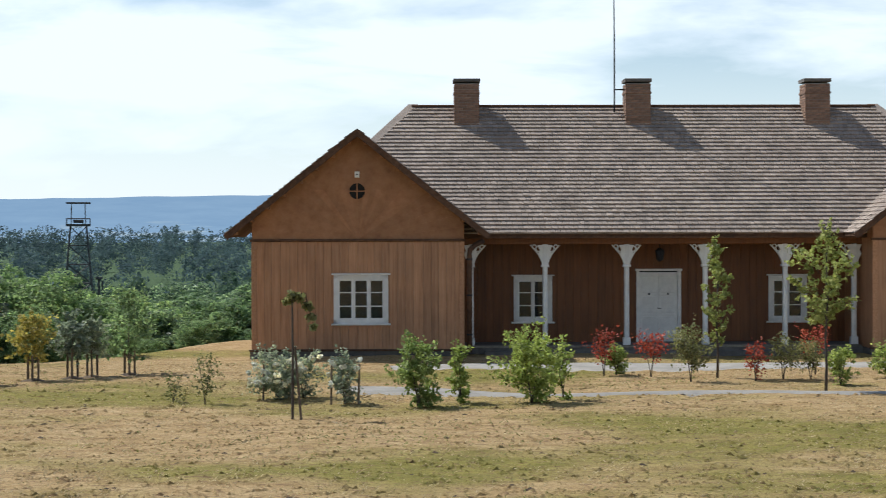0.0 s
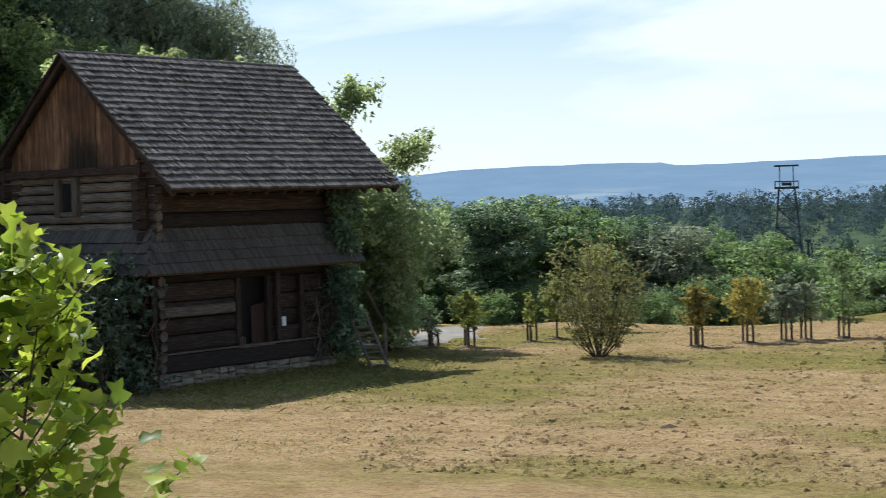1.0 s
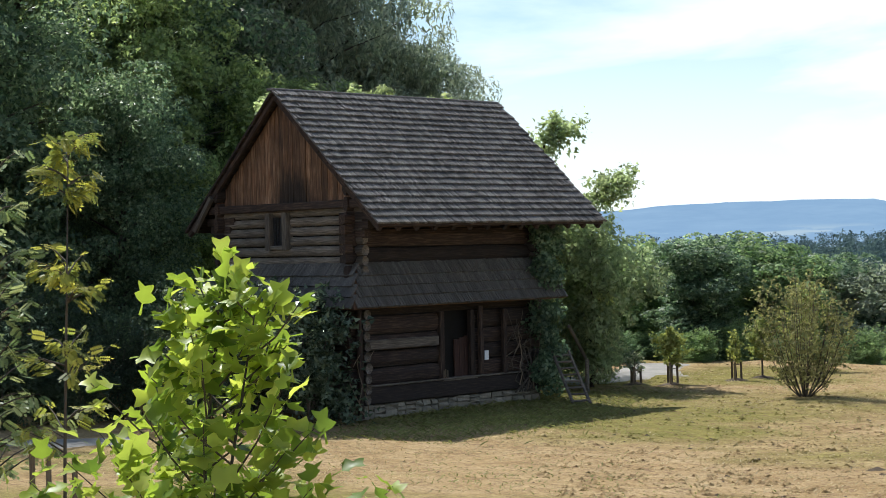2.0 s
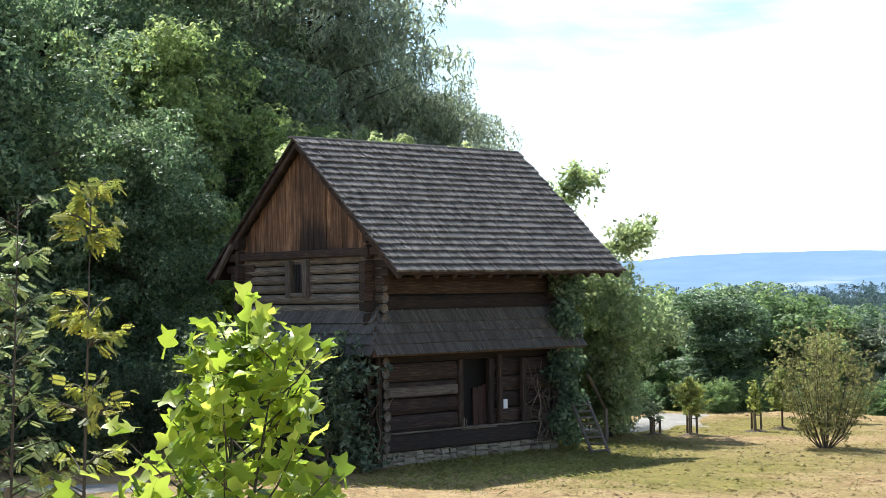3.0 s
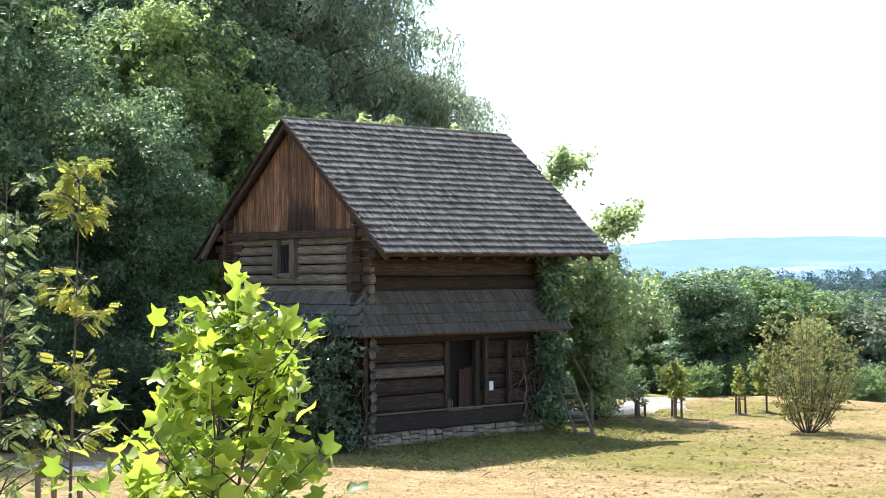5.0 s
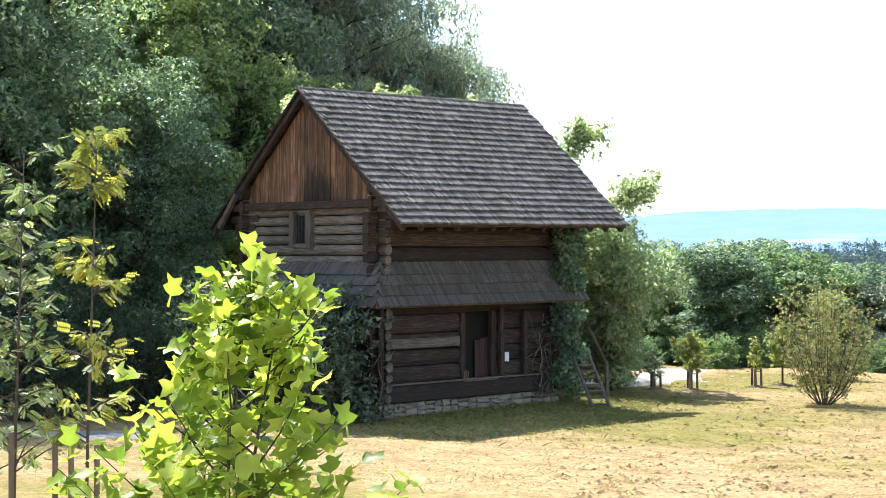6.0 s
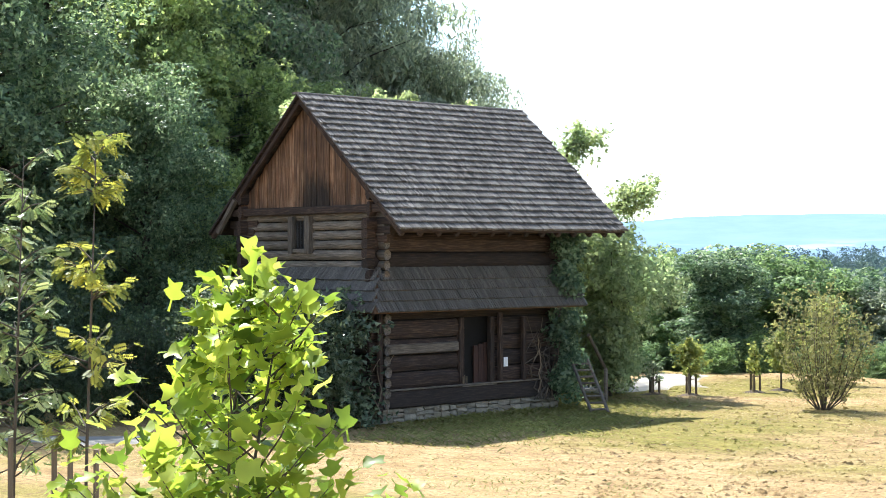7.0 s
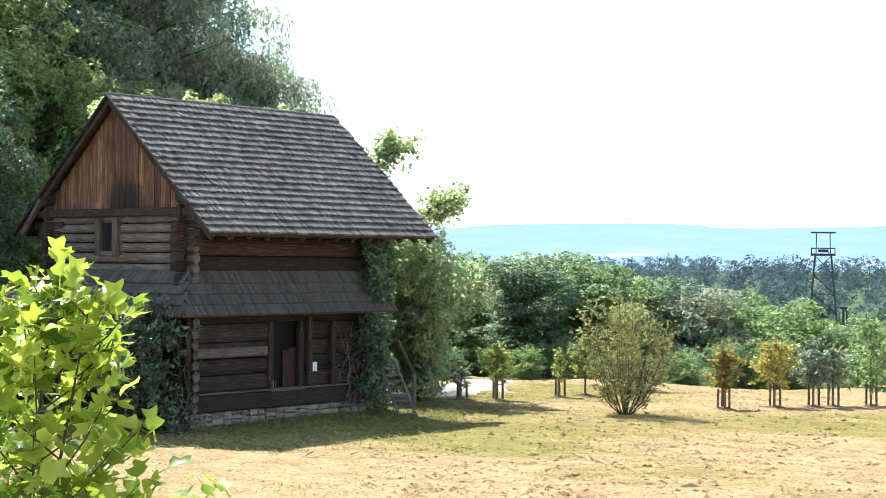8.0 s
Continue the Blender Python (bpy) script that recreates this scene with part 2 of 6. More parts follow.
BARK = wood("bark", (0.035, 0.026, 0.019), (0.085, 0.066, 0.050), (0.15, 0.12, 0.095), (14, 14, 2), vary=0.3)
STAKE = wood("weathered_stake", (0.10, 0.07, 0.045), (0.20, 0.145, 0.098), (0.30, 0.24, 0.18), (25, 25, 2), vary=0.45)
LEAF_DARK = leafy("dark_foliage", (0.085, 0.142, 0.092), (0.18, 0.262, 0.160), (0.40, 0.49, 0.33), 0.57, 0.28)
LEAF_PALE = leafy("pale_sunlit_foliage", (0.28, 0.34, 0.18), (0.42, 0.48, 0.28), (0.56, 0.62, 0.38), 0.68, 0.4)
LEAF_ELDER = leafy("glossy_elder_leaf", (0.045, 0.07, 0.05), (0.09, 0.125, 0.085), (0.19, 0.24, 0.18), 0.35, 0.12)
LEAF_AMBER = leafy("amber_green_foliage", (0.20, 0.20, 0.07), (0.36, 0.32, 0.10), (0.50, 0.42, 0.15), 0.45, 0.5)
LEAF_WILLOW = leafy("silver_willow_foliage", (0.20, 0.245, 0.20), (0.33, 0.375, 0.305), (0.49, 0.53, 0.435), 0.58, 0.35)
# Undergrowth leaves, darkened in colour for the shade under the big trees.
LEAF_PAINTED_SHADE = leafy("painted_shade_foliage", (0.030, 0.050, 0.030), (0.055, 0.085, 0.050), (0.095, 0.135, 0.085), 0.35, 0.3)
LEAF_SILVER = leafy("glossy_rowan_leaf", (0.153, 0.221, 0.102), (0.272, 0.340, 0.153), (0.510, 0.561, 0.289), 0.4, 0.14, island=False, patch=2)
LEAF_MID = leafy("green_foliage", (0.130, 0.208, 0.111), (0.221, 0.319, 0.166), (0.325, 0.423, 0.221), 0.58, 0.45)
LEAF_GREY = leafy("willow_foliage", (0.185, 0.225, 0.185), (0.285, 0.33, 0.27), (0.43, 0.465, 0.385), 0.58, 0.35)
LEAF_BRIGHT = leafy("sunny_foliage", (0.175, 0.235, 0.115), (0.29, 0.37, 0.175), (0.44, 0.52, 0.26), 0.6, 0.4)
LEAF_GARDEN = leafy("garden_foliage", (0.21, 0.26, 0.08), (0.33, 0.40, 0.13), (0.47, 0.53, 0.20), 0.55, 0.5)
LEAF_LIME = leafy("lime_foliage", (0.20, 0.235, 0.08), (0.31, 0.345, 0.12), (0.44, 0.46, 0.19), 0.5, 0.5)
LEAF_OLIVE = leafy("olive_foliage", (0.135, 0.140, 0.068), (0.215, 0.218, 0.105), (0.33, 0.325, 0.17), 0.5, 0.55)
LEAF_YELLOW = leafy("yellowing_foliage", (0.26, 0.20, 0.06), (0.42, 0.33, 0.10), (0.54, 0.46, 0.18), 0.45, 0.5)
LEAF_TULIP = leafy("tulip_leaf", (0.13, 0.21, 0.035), (0.36, 0.46, 0.060), (0.60, 0.65, 0.12), 0.55, 0.28, island=False, patch=3)
LEAF_TULIP_REST = leafy("tulip_leaf_rest", (0.13, 0.21, 0.035), (0.36, 0.46, 0.060), (0.60, 0.65, 0.12), 0.55, 0.28, island=True, patch=3)
LEAF_ROWAN = leafy("rowan_leaf", (0.16, 0.20, 0.06), (0.36, 0.38, 0.09), (0.60, 0.56, 0.13), 0.55, 0.4, island=False, patch=2)
PETAL_WHITE = leafy("white_petal", (0.6, 0.58, 0.52), (0.75, 0.73, 0.68), (0.85, 0.84, 0.8), 0.3, 0.6)
PETAL_RED = leafy("red_foliage", (0.26, 0.045, 0.035), (0.38, 0.07, 0.05), (0.46, 0.13, 0.08), 0.35, 0.5)
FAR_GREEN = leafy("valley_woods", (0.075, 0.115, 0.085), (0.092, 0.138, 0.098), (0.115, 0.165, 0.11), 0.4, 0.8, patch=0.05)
# The blue of the air in between is painted into these leaf colours.
FAR_HAZED = leafy("distant_woods", (0.085, 0.125, 0.150), (0.100, 0.144, 0.168), (0.122, 0.170, 0.190), 0.4, 0.9, patch=0.02)
STRAW = leafy("dry_grass_blade", (0.34, 0.255, 0.15), (0.45, 0.35, 0.215), (0.55, 0.445, 0.30), 0.45, 0.7, patch=0.3)
GRASS = leafy("green_grass_blade", (0.15, 0.16, 0.055), (0.22, 0.225, 0.08), (0.32, 0.30, 0.13), 0.45, 0.6, patch=0.3)


def glass_material():
    m, nt, b = material("window_glass")
    b.inputs["Base Color"].default_value = (0.05, 0.06, 0.06, 1)
    b.inputs["Roughness"].default_value = 0.06
    b.inputs["Transmission Weight"].default_value = 0.6
    return m


GLASS = glass_material()


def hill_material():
    """Wooded hills far away, blue air painted in as a glow, with pale fields low down; a plain backdrop."""
    m, nt, b = material("glowing_haze_blue")
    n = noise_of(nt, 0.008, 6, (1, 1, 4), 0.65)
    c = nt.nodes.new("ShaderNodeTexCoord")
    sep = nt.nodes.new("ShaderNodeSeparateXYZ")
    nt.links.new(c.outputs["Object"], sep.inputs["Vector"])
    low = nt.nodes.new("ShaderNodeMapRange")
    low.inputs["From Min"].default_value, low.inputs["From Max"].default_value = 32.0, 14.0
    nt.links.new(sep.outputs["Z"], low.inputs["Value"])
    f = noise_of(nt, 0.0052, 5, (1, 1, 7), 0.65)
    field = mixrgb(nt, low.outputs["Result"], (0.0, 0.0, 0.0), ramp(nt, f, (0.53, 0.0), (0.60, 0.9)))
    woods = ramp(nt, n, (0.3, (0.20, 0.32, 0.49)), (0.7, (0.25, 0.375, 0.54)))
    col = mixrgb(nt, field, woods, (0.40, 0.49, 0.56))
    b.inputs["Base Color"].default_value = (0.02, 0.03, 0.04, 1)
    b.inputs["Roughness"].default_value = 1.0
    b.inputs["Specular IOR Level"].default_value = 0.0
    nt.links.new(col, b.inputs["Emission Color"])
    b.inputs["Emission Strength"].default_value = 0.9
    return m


HILL = hill_material()

# ---- building blocks ----


class Mesh:
    """Points and faces gathered for one part."""

    def __init__(self):
        self.v, self.f = [], []

    def box(self, x0, y0, z0, x1, y1, z1, m=None):
        return self.hexa([(x0, y0, z0), (x1, y0, z0), (x1, y1, z0), (x0, y1, z0), (x0, y0, z1), (x1, y0, z1), (x1, y1, z1), (x0, y1, z1)], m)

    def hexa(self, pts, m=None):
        k = len(self.v)
        self.v += [tuple(m @ Vector(p)) if m else tuple(p) for p in pts]
        self.f += [tuple(k + i for i in q) for q in ((0, 3, 2, 1), (4, 5, 6, 7), (0, 1, 5, 4), (1, 2, 6, 5), (2, 3, 7, 6), (3, 0, 4, 7))]
        return self

    def prism(self, poly, y0, y1):
        """A polygon in x and z, pushed from y0 to y1."""
        k, n = len(self.v), len(poly)
        self.v += [(x, y0, z) for x, z in poly] + [(x, y1, z) for x, z in poly]
        self.f += [tuple(range(k, k + n)), tuple(range(k + 2 * n - 1, k + n - 1, -1))]
        self.f += [(k + (i + 1) % n, k + i, k + n + i, k + n + (i + 1) % n) for i in range(n)]
        return self

    def tube(self, pts, radii, n=6):
        pts = [Vector(p) for p in pts]
        k = len(self.v)
        for i, (p, r) in enumerate(zip(pts, radii)):
            d = (pts[min(i + 1, len(pts) - 1)] - pts[max(i - 1, 0)]).normalized()
            a = d.orthogonal().normalized() if abs(d.z) > 0.95 else d.cross(Vector((0, 0, 1))).normalized()
            b = d.cross(a)
            self.v += [tuple(p + (a * math.cos(t) + b * math.sin(t)) * r) for t in (2 * math.pi * j / n for j in range(n))]
        for i in range(len(pts) - 1):
            for j in range(n):
                q, w = k + i * n + j, k + i * n + (j + 1) % n
                self.f.append((q, w, w + n, q + n))
        self.f.append(tuple(range(k + n - 1, k - 1, -1)))
        self.f.append(tuple(range(k + (len(pts) - 1) * n, k + len(pts) * n)))
        return self

    def take(self, verts, faces):
        k = len(self.v)
        self.v += [tuple(p) for p in verts]
        self.f += [tuple(k + int(i) for i in q) for q in faces]
        return self

    def data(self, name, mat, smooth=False):
        me = bpy.data.meshes.new(name)
        me.from_pydata(self.v, [], self.f)
        me.materials.append(mat)
        if smooth:
            me.polygons.foreach_set("use_smooth", [True] * len(me.polygons))
        return me


def part(name, mesh, mat, parent=None, label="", smooth=False, m=None):
    """Links a mesh as one object, under a thing or a part if given."""
    data = mesh.data(name, mat, smooth) if isinstance(mesh, Mesh) else mesh
    ob = new(name, data)
    if parent:
        ob.parent = parent
    if m:
        ob.matrix_basis = m
    return tagged(ob, label)


def thing(name, m, label, category, group="", kind=""):
    ob = new(name)
    ob.matrix_basis = m
    ob.empty_display_size = 0.2
    return tagged(ob, label, category, group, kind)


def bevelled_box(sx, sy, sz, e):
    """A box round the origin with worn long edges, along x."""
    b = Mesh()
    y, z = sy / 2, sz / 2
    ring = [(-y + e, -z), (y - e, -z), (y, -z + e), (y, z - e), (y - e, z), (-y + e, z), (-y, z - e), (-y, -z + e)]
    for x in (-sx / 2, sx / 2):
        b.v += [(x, p, q) for p, q in ring]
    b.f = [tuple(range(7, -1, -1)), tuple(range(8, 16))] + [(i, (i + 1) % 8, 8 + (i + 1) % 8, 8 + i) for i in range(8)]
    return b


def leaves(rng, centres, radii, count, size, long=1.5, shell=0.55, droop=0.0, squash=0.8):
    """Many small leaves in uneven clumps, as points and faces."""
    centres, radii = np.array(centres, float), np.array(radii, float)
    weight = radii ** 2
    pick = rng.choice(len(centres), count, p=weight / weight.sum())
    d = rng.normal(size=(count, 3))
    d /= np.linalg.norm(d, axis=1)[:, None]
    r = (shell + (1 - shell) * rng.random(count) ** 0.7) * (0.8 + 0.45 * rng.random(count))
    p = centres[pick] + d * (radii[pick] * r)[:, None] * np.array([1, 1, squash])
    out = d * 0.7 + rng.normal(size=(count, 3)) * 0.75 + np.array([0, 0, 0.35 - droop])
    out /= np.linalg.norm(out, axis=1)[:, None]
    axis = np.cross(out, rng.normal(size=(count, 3))) + np.array([0, 0, -droop])
    axis /= np.linalg.norm(axis, axis=1)[:, None]
    side = np.cross(out, axis)
    side /= np.linalg.norm(side, axis=1)[:, None]
    s = (size * (0.6 + 0.8 * rng.random(count)))[:, None]
    a, b = axis * s * long * 0.5, side * s * 0.5
    v = np.stack([p - a, p + b - a * 0.1 + out * s * 0.1, p + a, p - b - a * 0.1 + out * s * 0.1], 1).reshape(-1, 3)
    return v, np.arange(count * 4).reshape(-1, 4)


def sprays(rng, centres, radii, ways, count, size, long=1.5, droop=0.0, per=8, stray=0.10):
    """Leaves set along many short twigs that stand out from the limbs' ends, with gaps between them."""
    centres, radii, ways = np.array(centres, float), np.array(radii, float), np.array(ways, float)
    n = len(centres) * per
    own = np.repeat(np.arange(len(centres)), per)
    d = rng.normal(size=(n, 3)) * 0.62 + ways[own] + np.array([0, 0, 0.18])
    d /= np.linalg.norm(d, axis=1)[:, None]
    reach = radii[own] * (0.5 + 0.8 * rng.random(n))
    start = centres[own] + rng.normal(size=(n, 3)) * radii[own][:, None] * 0.22
    pick = rng.choice(n, count, p=reach / reach.sum())
    t = rng.random(count) ** 0.75
    p = start[pick] + d[pick] * (reach[pick] * t)[:, None] + rng.normal(size=(count, 3)) * (reach[pick] * stray)[:, None]
    p[:, 2] -= droop * reach[pick] * t ** 2
    out = rng.normal(size=(count, 3)) * 0.8 + d[pick] * 0.3 + np.array([0, 0, 0.55])
    out /= np.linalg.norm(out, axis=1)[:, None]
    axis = d[pick] + rng.normal(size=(count, 3)) * 0.6 + np.array([0, 0, -droop])
    axis -= out * (axis * out).sum(1)[:, None]
    axis /= np.linalg.norm(axis, axis=1)[:, None]
    side = np.cross(out, axis)
    s = (size * (0.55 + 0.9 * rng.random(count)))[:, None]
    a, b = axis * s * long * 0.5, side * s * 0.5
    if count > 4000:
        v = np.stack([p - a * 0.9 + b, p - a * 0.7 - b, p + a * 1.2], 1).reshape(-1, 3)
        return v, np.arange(count * 3).reshape(-1, 3)
    v = np.stack([p - a, p + b - a * 0.1 + out * s * 0.1, p + a, p - b - a * 0.1 + out * s * 0.1], 1).reshape(-1, 3)
    return v, np.arange(count * 4).reshape(-1, 4)


def billows(rng, centres, radii, count, size, long=1.5, droop=0.0, per=7, squash=0.8):
    """Leaves on the outer skins of small rounded clumps that sit on larger ones, facing outward, with gaps between."""
    centres, radii = np.array(centres, float), np.array(radii, float)
    n = len(centres) * per
    own = np.repeat(np.arange(len(centres)), per)
    d = rng.normal(size=(n, 3)) + np.array([0, 0, 0.25])
    d /= np.linalg.norm(d, axis=1)[:, None]
    sub = centres[own] + d * (radii[own] * (0.5 + 0.35 * rng.random(n)))[:, None] * np.array([1, 1, squash])
    rad = radii[own] * (0.34 + 0.26 * rng.random(n))
    pick = rng.choice(n, count, p=rad ** 2 / (rad ** 2).sum())
    e = rng.normal(size=(count, 3)) + d[pick] * 0.55 + np.array([0, 0, 0.2])
    e /= np.linalg.norm(e, axis=1)[:, None]
    r = rad[pick] * (0.72 + 0.34 * rng.random(count) ** 0.6)
    hang = droop * rad[pick] * rng.random(count) ** 2 * 1.6
    p = sub[pick] + e * r[:, None] * np.array([1, 1, squash])
    p[:, 2] -= hang
    out = e * 0.8 + rng.normal(size=(count, 3)) * 0.45 + np.array([0, 0, 0.25])
    out /= np.linalg.norm(out, axis=1)[:, None]
    axis = rng.normal(size=(count, 3)) + np.array([0, 0, -0.3 - 2.5 * droop])
    axis -= out * (axis * out).sum(1)[:, None]
    axis /= np.linalg.norm(axis, axis=1)[:, None]
    side = np.cross(out, axis)
    s = (size * (0.6 + 0.8 * rng.random(count)))[:, None]
    a, b = axis * s * long * 0.5, side * s * 0.5
    if count > 4000:
        v = np.stack([p - a * 0.9 + b, p - a * 0.7 - b, p + a * 1.2], 1).reshape(-1, 3)
        return v, np.arange(count * 3).reshape(-1, 3)
    v = np.stack([p - a, p + b - a * 0.1 + out * s * 0.1, p + a, p - b - a * 0.1 + out * s * 0.1], 1).reshape(-1, 3)
    return v, np.arange(count * 4).reshape(-1, 4)


def leaf_mesh(name, v, f, mat):
    me = bpy.data.meshes.new(name)
    me.vertices.add(len(v))
    me.vertices.foreach_set("co", np.asarray(v, np.float32).ravel())
    n, k = len(f), len(f[0])
    me.loops.add(n * k)
    me.loops.foreach_set("vertex_index", np.asarray(f, np.int32).ravel())
    me.polygons.add(n)
    me.polygons.foreach_set("loop_start", np.arange(0, n * k, k, dtype=np.int32))
    me.update(calc_edges=True)
    me.materials.append(mat)
    return me


def tree(seed, height, spread, bare, count, size, mat, label, category="tree", name="tree", clumps=40, long=1.5, droop=0.0, trunk=0.022,
         stems=1, group="", lean=0.0, clump=0.29, top=0.9, fan=0.42, full=False):
    """A tapered trunk with limbs, and a crown of small leaves in uneven clumps. bare: where the crown begins, as a part of the height."""
    rng = np.random.default_rng(seed)
    ob = thing(name, Matrix(), label, category, group)
    wood_mesh = Mesh()
    centres, radii, ways = [], [], []
    for s in range(stems):
        ang = 2 * math.pi * s / max(stems, 1) + rng.random()
        off = Vector((math.cos(ang), math.sin(ang), 0)) * (spread * fan if stems > 1 else lean * height)
        pts = [Vector((0, 0, -0.15))]
        for i in range(1, 6):
            q = i / 5
            pts.append(Vector((off.x * q ** 1.3 + rng.normal() * 0.012 * height * q, off.y * q ** 1.3 + rng.normal() * 0.012 * height * q, height * q * (0.93 - 0.1 * (stems > 1) * rng.random()))))
        r0 = trunk * height * (1 if stems == 1 else 0.45)
        wood_mesh.tube(pts, [r0 * (1 - 0.86 * i / 5) + 0.004 for i in range(6)], 7)
        for c in range(clumps // stems):
            q = bare + (1 - bare) * (c + rng.random()) / (clumps // stems)
            i = min(int(q * 5), 4)
            root = pts[i].lerp(pts[i + 1], q * 5 - i)
            u = (q - bare) / (1 - bare)
            w = spread * (math.sin(math.pi * min(1, 0.12 + u * top)) ** 0.7) * (0.55 + 0.5 * rng.random()) * (1 if stems == 1 else 0.6)
            a = c * 2.4 + rng.random()
            tip = root + Vector((math.cos(a) * w, math.sin(a) * w, height * (0.04 + 0.09 * rng.random())))
            midway = root.lerp(tip, 0.5) + Vector((0, 0, height * 0.02))
            wood_mesh.tube([root, midway, tip], [r0 * 0.30 * (1.1 - q) + 0.003, r0 * 0.18 * (1.1 - q) + 0.003, 0.003], 4)
            centres += [tuple(tip), tuple(midway)]
            radii += [spread * clump * (0.9 + 0.9 * rng.random()), spread * clump * 1.1]
            way = (tip - root).normalized()
            ways += [tuple(way * 0.75), tuple(way * 0.3)]
    part("trunk", wood_mesh, BARK, ob, smooth=True)
    if full:
        v, f = billows(rng, centres, radii, count, size, long, droop)
    else:
        v, f = sprays(rng, centres, radii, ways, count, size, long, droop, 6 if count < 4000 else 9)
    v[:, 2] = np.maximum(v[:, 2], 0.02)
    part("crown", leaf_mesh("crown", v, f, mat), mat, ob)
    return ob


def put(ob, x, y, z, turn=0.0, scale=1.0, high=1.0):
    ob.matrix_basis = Matrix.LocRotScale((x, y, z), Euler((0, 0, turn)), (scale, scale, scale * high))
    return ob


def again(ob, x, y, z, turn=0.0, scale=1.0, high=1.0):
    return put(copy_thing(ob, Matrix()), x, y, z, turn, scale, high)


# ---- ground and distance ----


def smoothstep(a, b, x):
    t = np.clip((x - a) / (b - a), 0, 1)
    return t * t * (3 - 2 * t)


def ground_height(x, y):
    """The lawn is level, and falls into the valley past its rim; the viewer stands on a bank."""
    x, y = np.asarray(x, float), np.asarray(y, float)
    rim = 43.6 + 8.5 * smoothstep(-8.5, -3.0, x) + 20 * smoothstep(-2, 6, x)
    d = np.maximum(y - rim, 0)
    z = -9.5 * smoothstep(0, 28, d) - 10 * smoothstep(20, 260, d) + 7 * smoothstep(380, 900, d)
    z += 1.9 * smoothstep(9, 1.5, np.hypot(x, y + 1.0))
    near = smoothstep(70, 45, np.hypot(x, y))
    z += near * 0.035 * (np.sin(x * 0.9 + 1.3) * np.cos(y * 0.7) + np.sin(x * 0.33 - y * 0.41))
    return z


def make_ground():
    def steps(lo, hi, fine):
        out = [lo]
        while out[-1] < hi:
            p = out[-1]
            near = max(0, max(fine[0] - p, p - fine[1]))
            out.append(p + max(fine[2], near * 0.16))
        return np.array(out)
    xs = np.concatenate([-steps(0, 4600, (0, 28, 0.33))[:0:-1], steps(0, 4600, (0, 24, 0.33))])
    ys = np.concatenate([-steps(0, 4600, (0, 6, 0.5))[:0:-1], steps(0, 4600, (0, 52, 0.33))])
    gx, gy = np.meshgrid(xs, ys)
    gz = ground_height(gx, gy)
    rng = np.random.default_rng(3)
    gz += rng.normal(size=gz.shape) * 0.012 * (np.hypot(gx, gy) < 60)
    v = np.stack([gx, gy, gz], -1).reshape(-1, 3)
    nx, ny = len(xs), len(ys)
    i = (np.arange(ny - 1)[:, None] * nx + np.arange(nx - 1)[None]).ravel()
    f = np.stack([i, i + 1, i + nx + 1, i + nx], 1)
    me = leaf_mesh("ground", v, f, LAWN)
    me.polygons.foreach_set("use_smooth", [True] * len(me.polygons))
    tagged(part("ground", me, LAWN), "dry mown lawn of straw and green patches, falling into a valley", "ground", kind="structure")


make_ground()


def strip(name, points, widths, label, lift=0.03):
    """A path laid on the ground along a line, with ragged edges and a slight thickness."""
    rng = np.random.default_rng(len(points) + int(points[0][1]))
    pts = []
    for (a, b), (c, d), wa, wb in zip(points, points[1:], widths, widths[1:]):
        n = max(2, int(math.hypot(c - a, d - b) / 0.5))
        pts += [(a + (c - a) * i / n, b + (d - b) * i / n, wa + (wb - wa) * i / n) for i in range(n)]
    pts.append((*points[-1], widths[-1]))
    b = Mesh()
    for i, (x, y, w) in enumerate(pts):
        q, r = pts[max(i - 1, 0)], pts[min(i + 1, len(pts) - 1)]
        t = Vector((r[0] - q[0], r[1] - q[1], 0)).normalized()
        s = Vector((-t.y, t.x, 0))
        for k in (-1, -0.5, 0, 0.5, 1):
            p = Vector((x, y, 0)) + s * (w / 2 * k + rng.normal() * 0.09 * (abs(k) == 1))
            z = float(ground_height(p.x, p.y))
            b.v.append((p.x, p.y, z + (lift if abs(k) < 1 else -0.03)))
    for i in range(len(pts) - 1):
        for k in range(4):
            q = i * 5 + k
            b.f.append((q, q + 5, q + 6, q + 1))
    return tagged(part(name, b, GRAVEL, smooth=True), label, "path", kind="structure")


strip("path_forecourt", [(0.8, 41.2), (6, 41.6), (28, 40.8)], [1.6, 3.0, 3.2], "pale gravel forecourt before the veranda")
strip("path_garden", [(-0.4, 35.8), (1.6, 35.4), (4.0, 34.3), (10, 34.0), (26, 33.4)], [1.8, 2.4, 0.8, 0.7, 0.7], "narrow pale gravel path through the rose beds")
strip("path_yard", [(-34, 18.6), (-26, 21.0), (-21.5, 22.6), (-19.8, 23.6)], [1.3, 1.3, 1.3, 1.3], "grey gravel path along the dark trees")
strip("path_valley", [(-18.6, 36.8), (-16.7, 38.5), (-16.2, 40.2), (-16.8, 42.8)], [1.8, 2.3, 2.4, 2.2], "grey gravel path behind the granary")


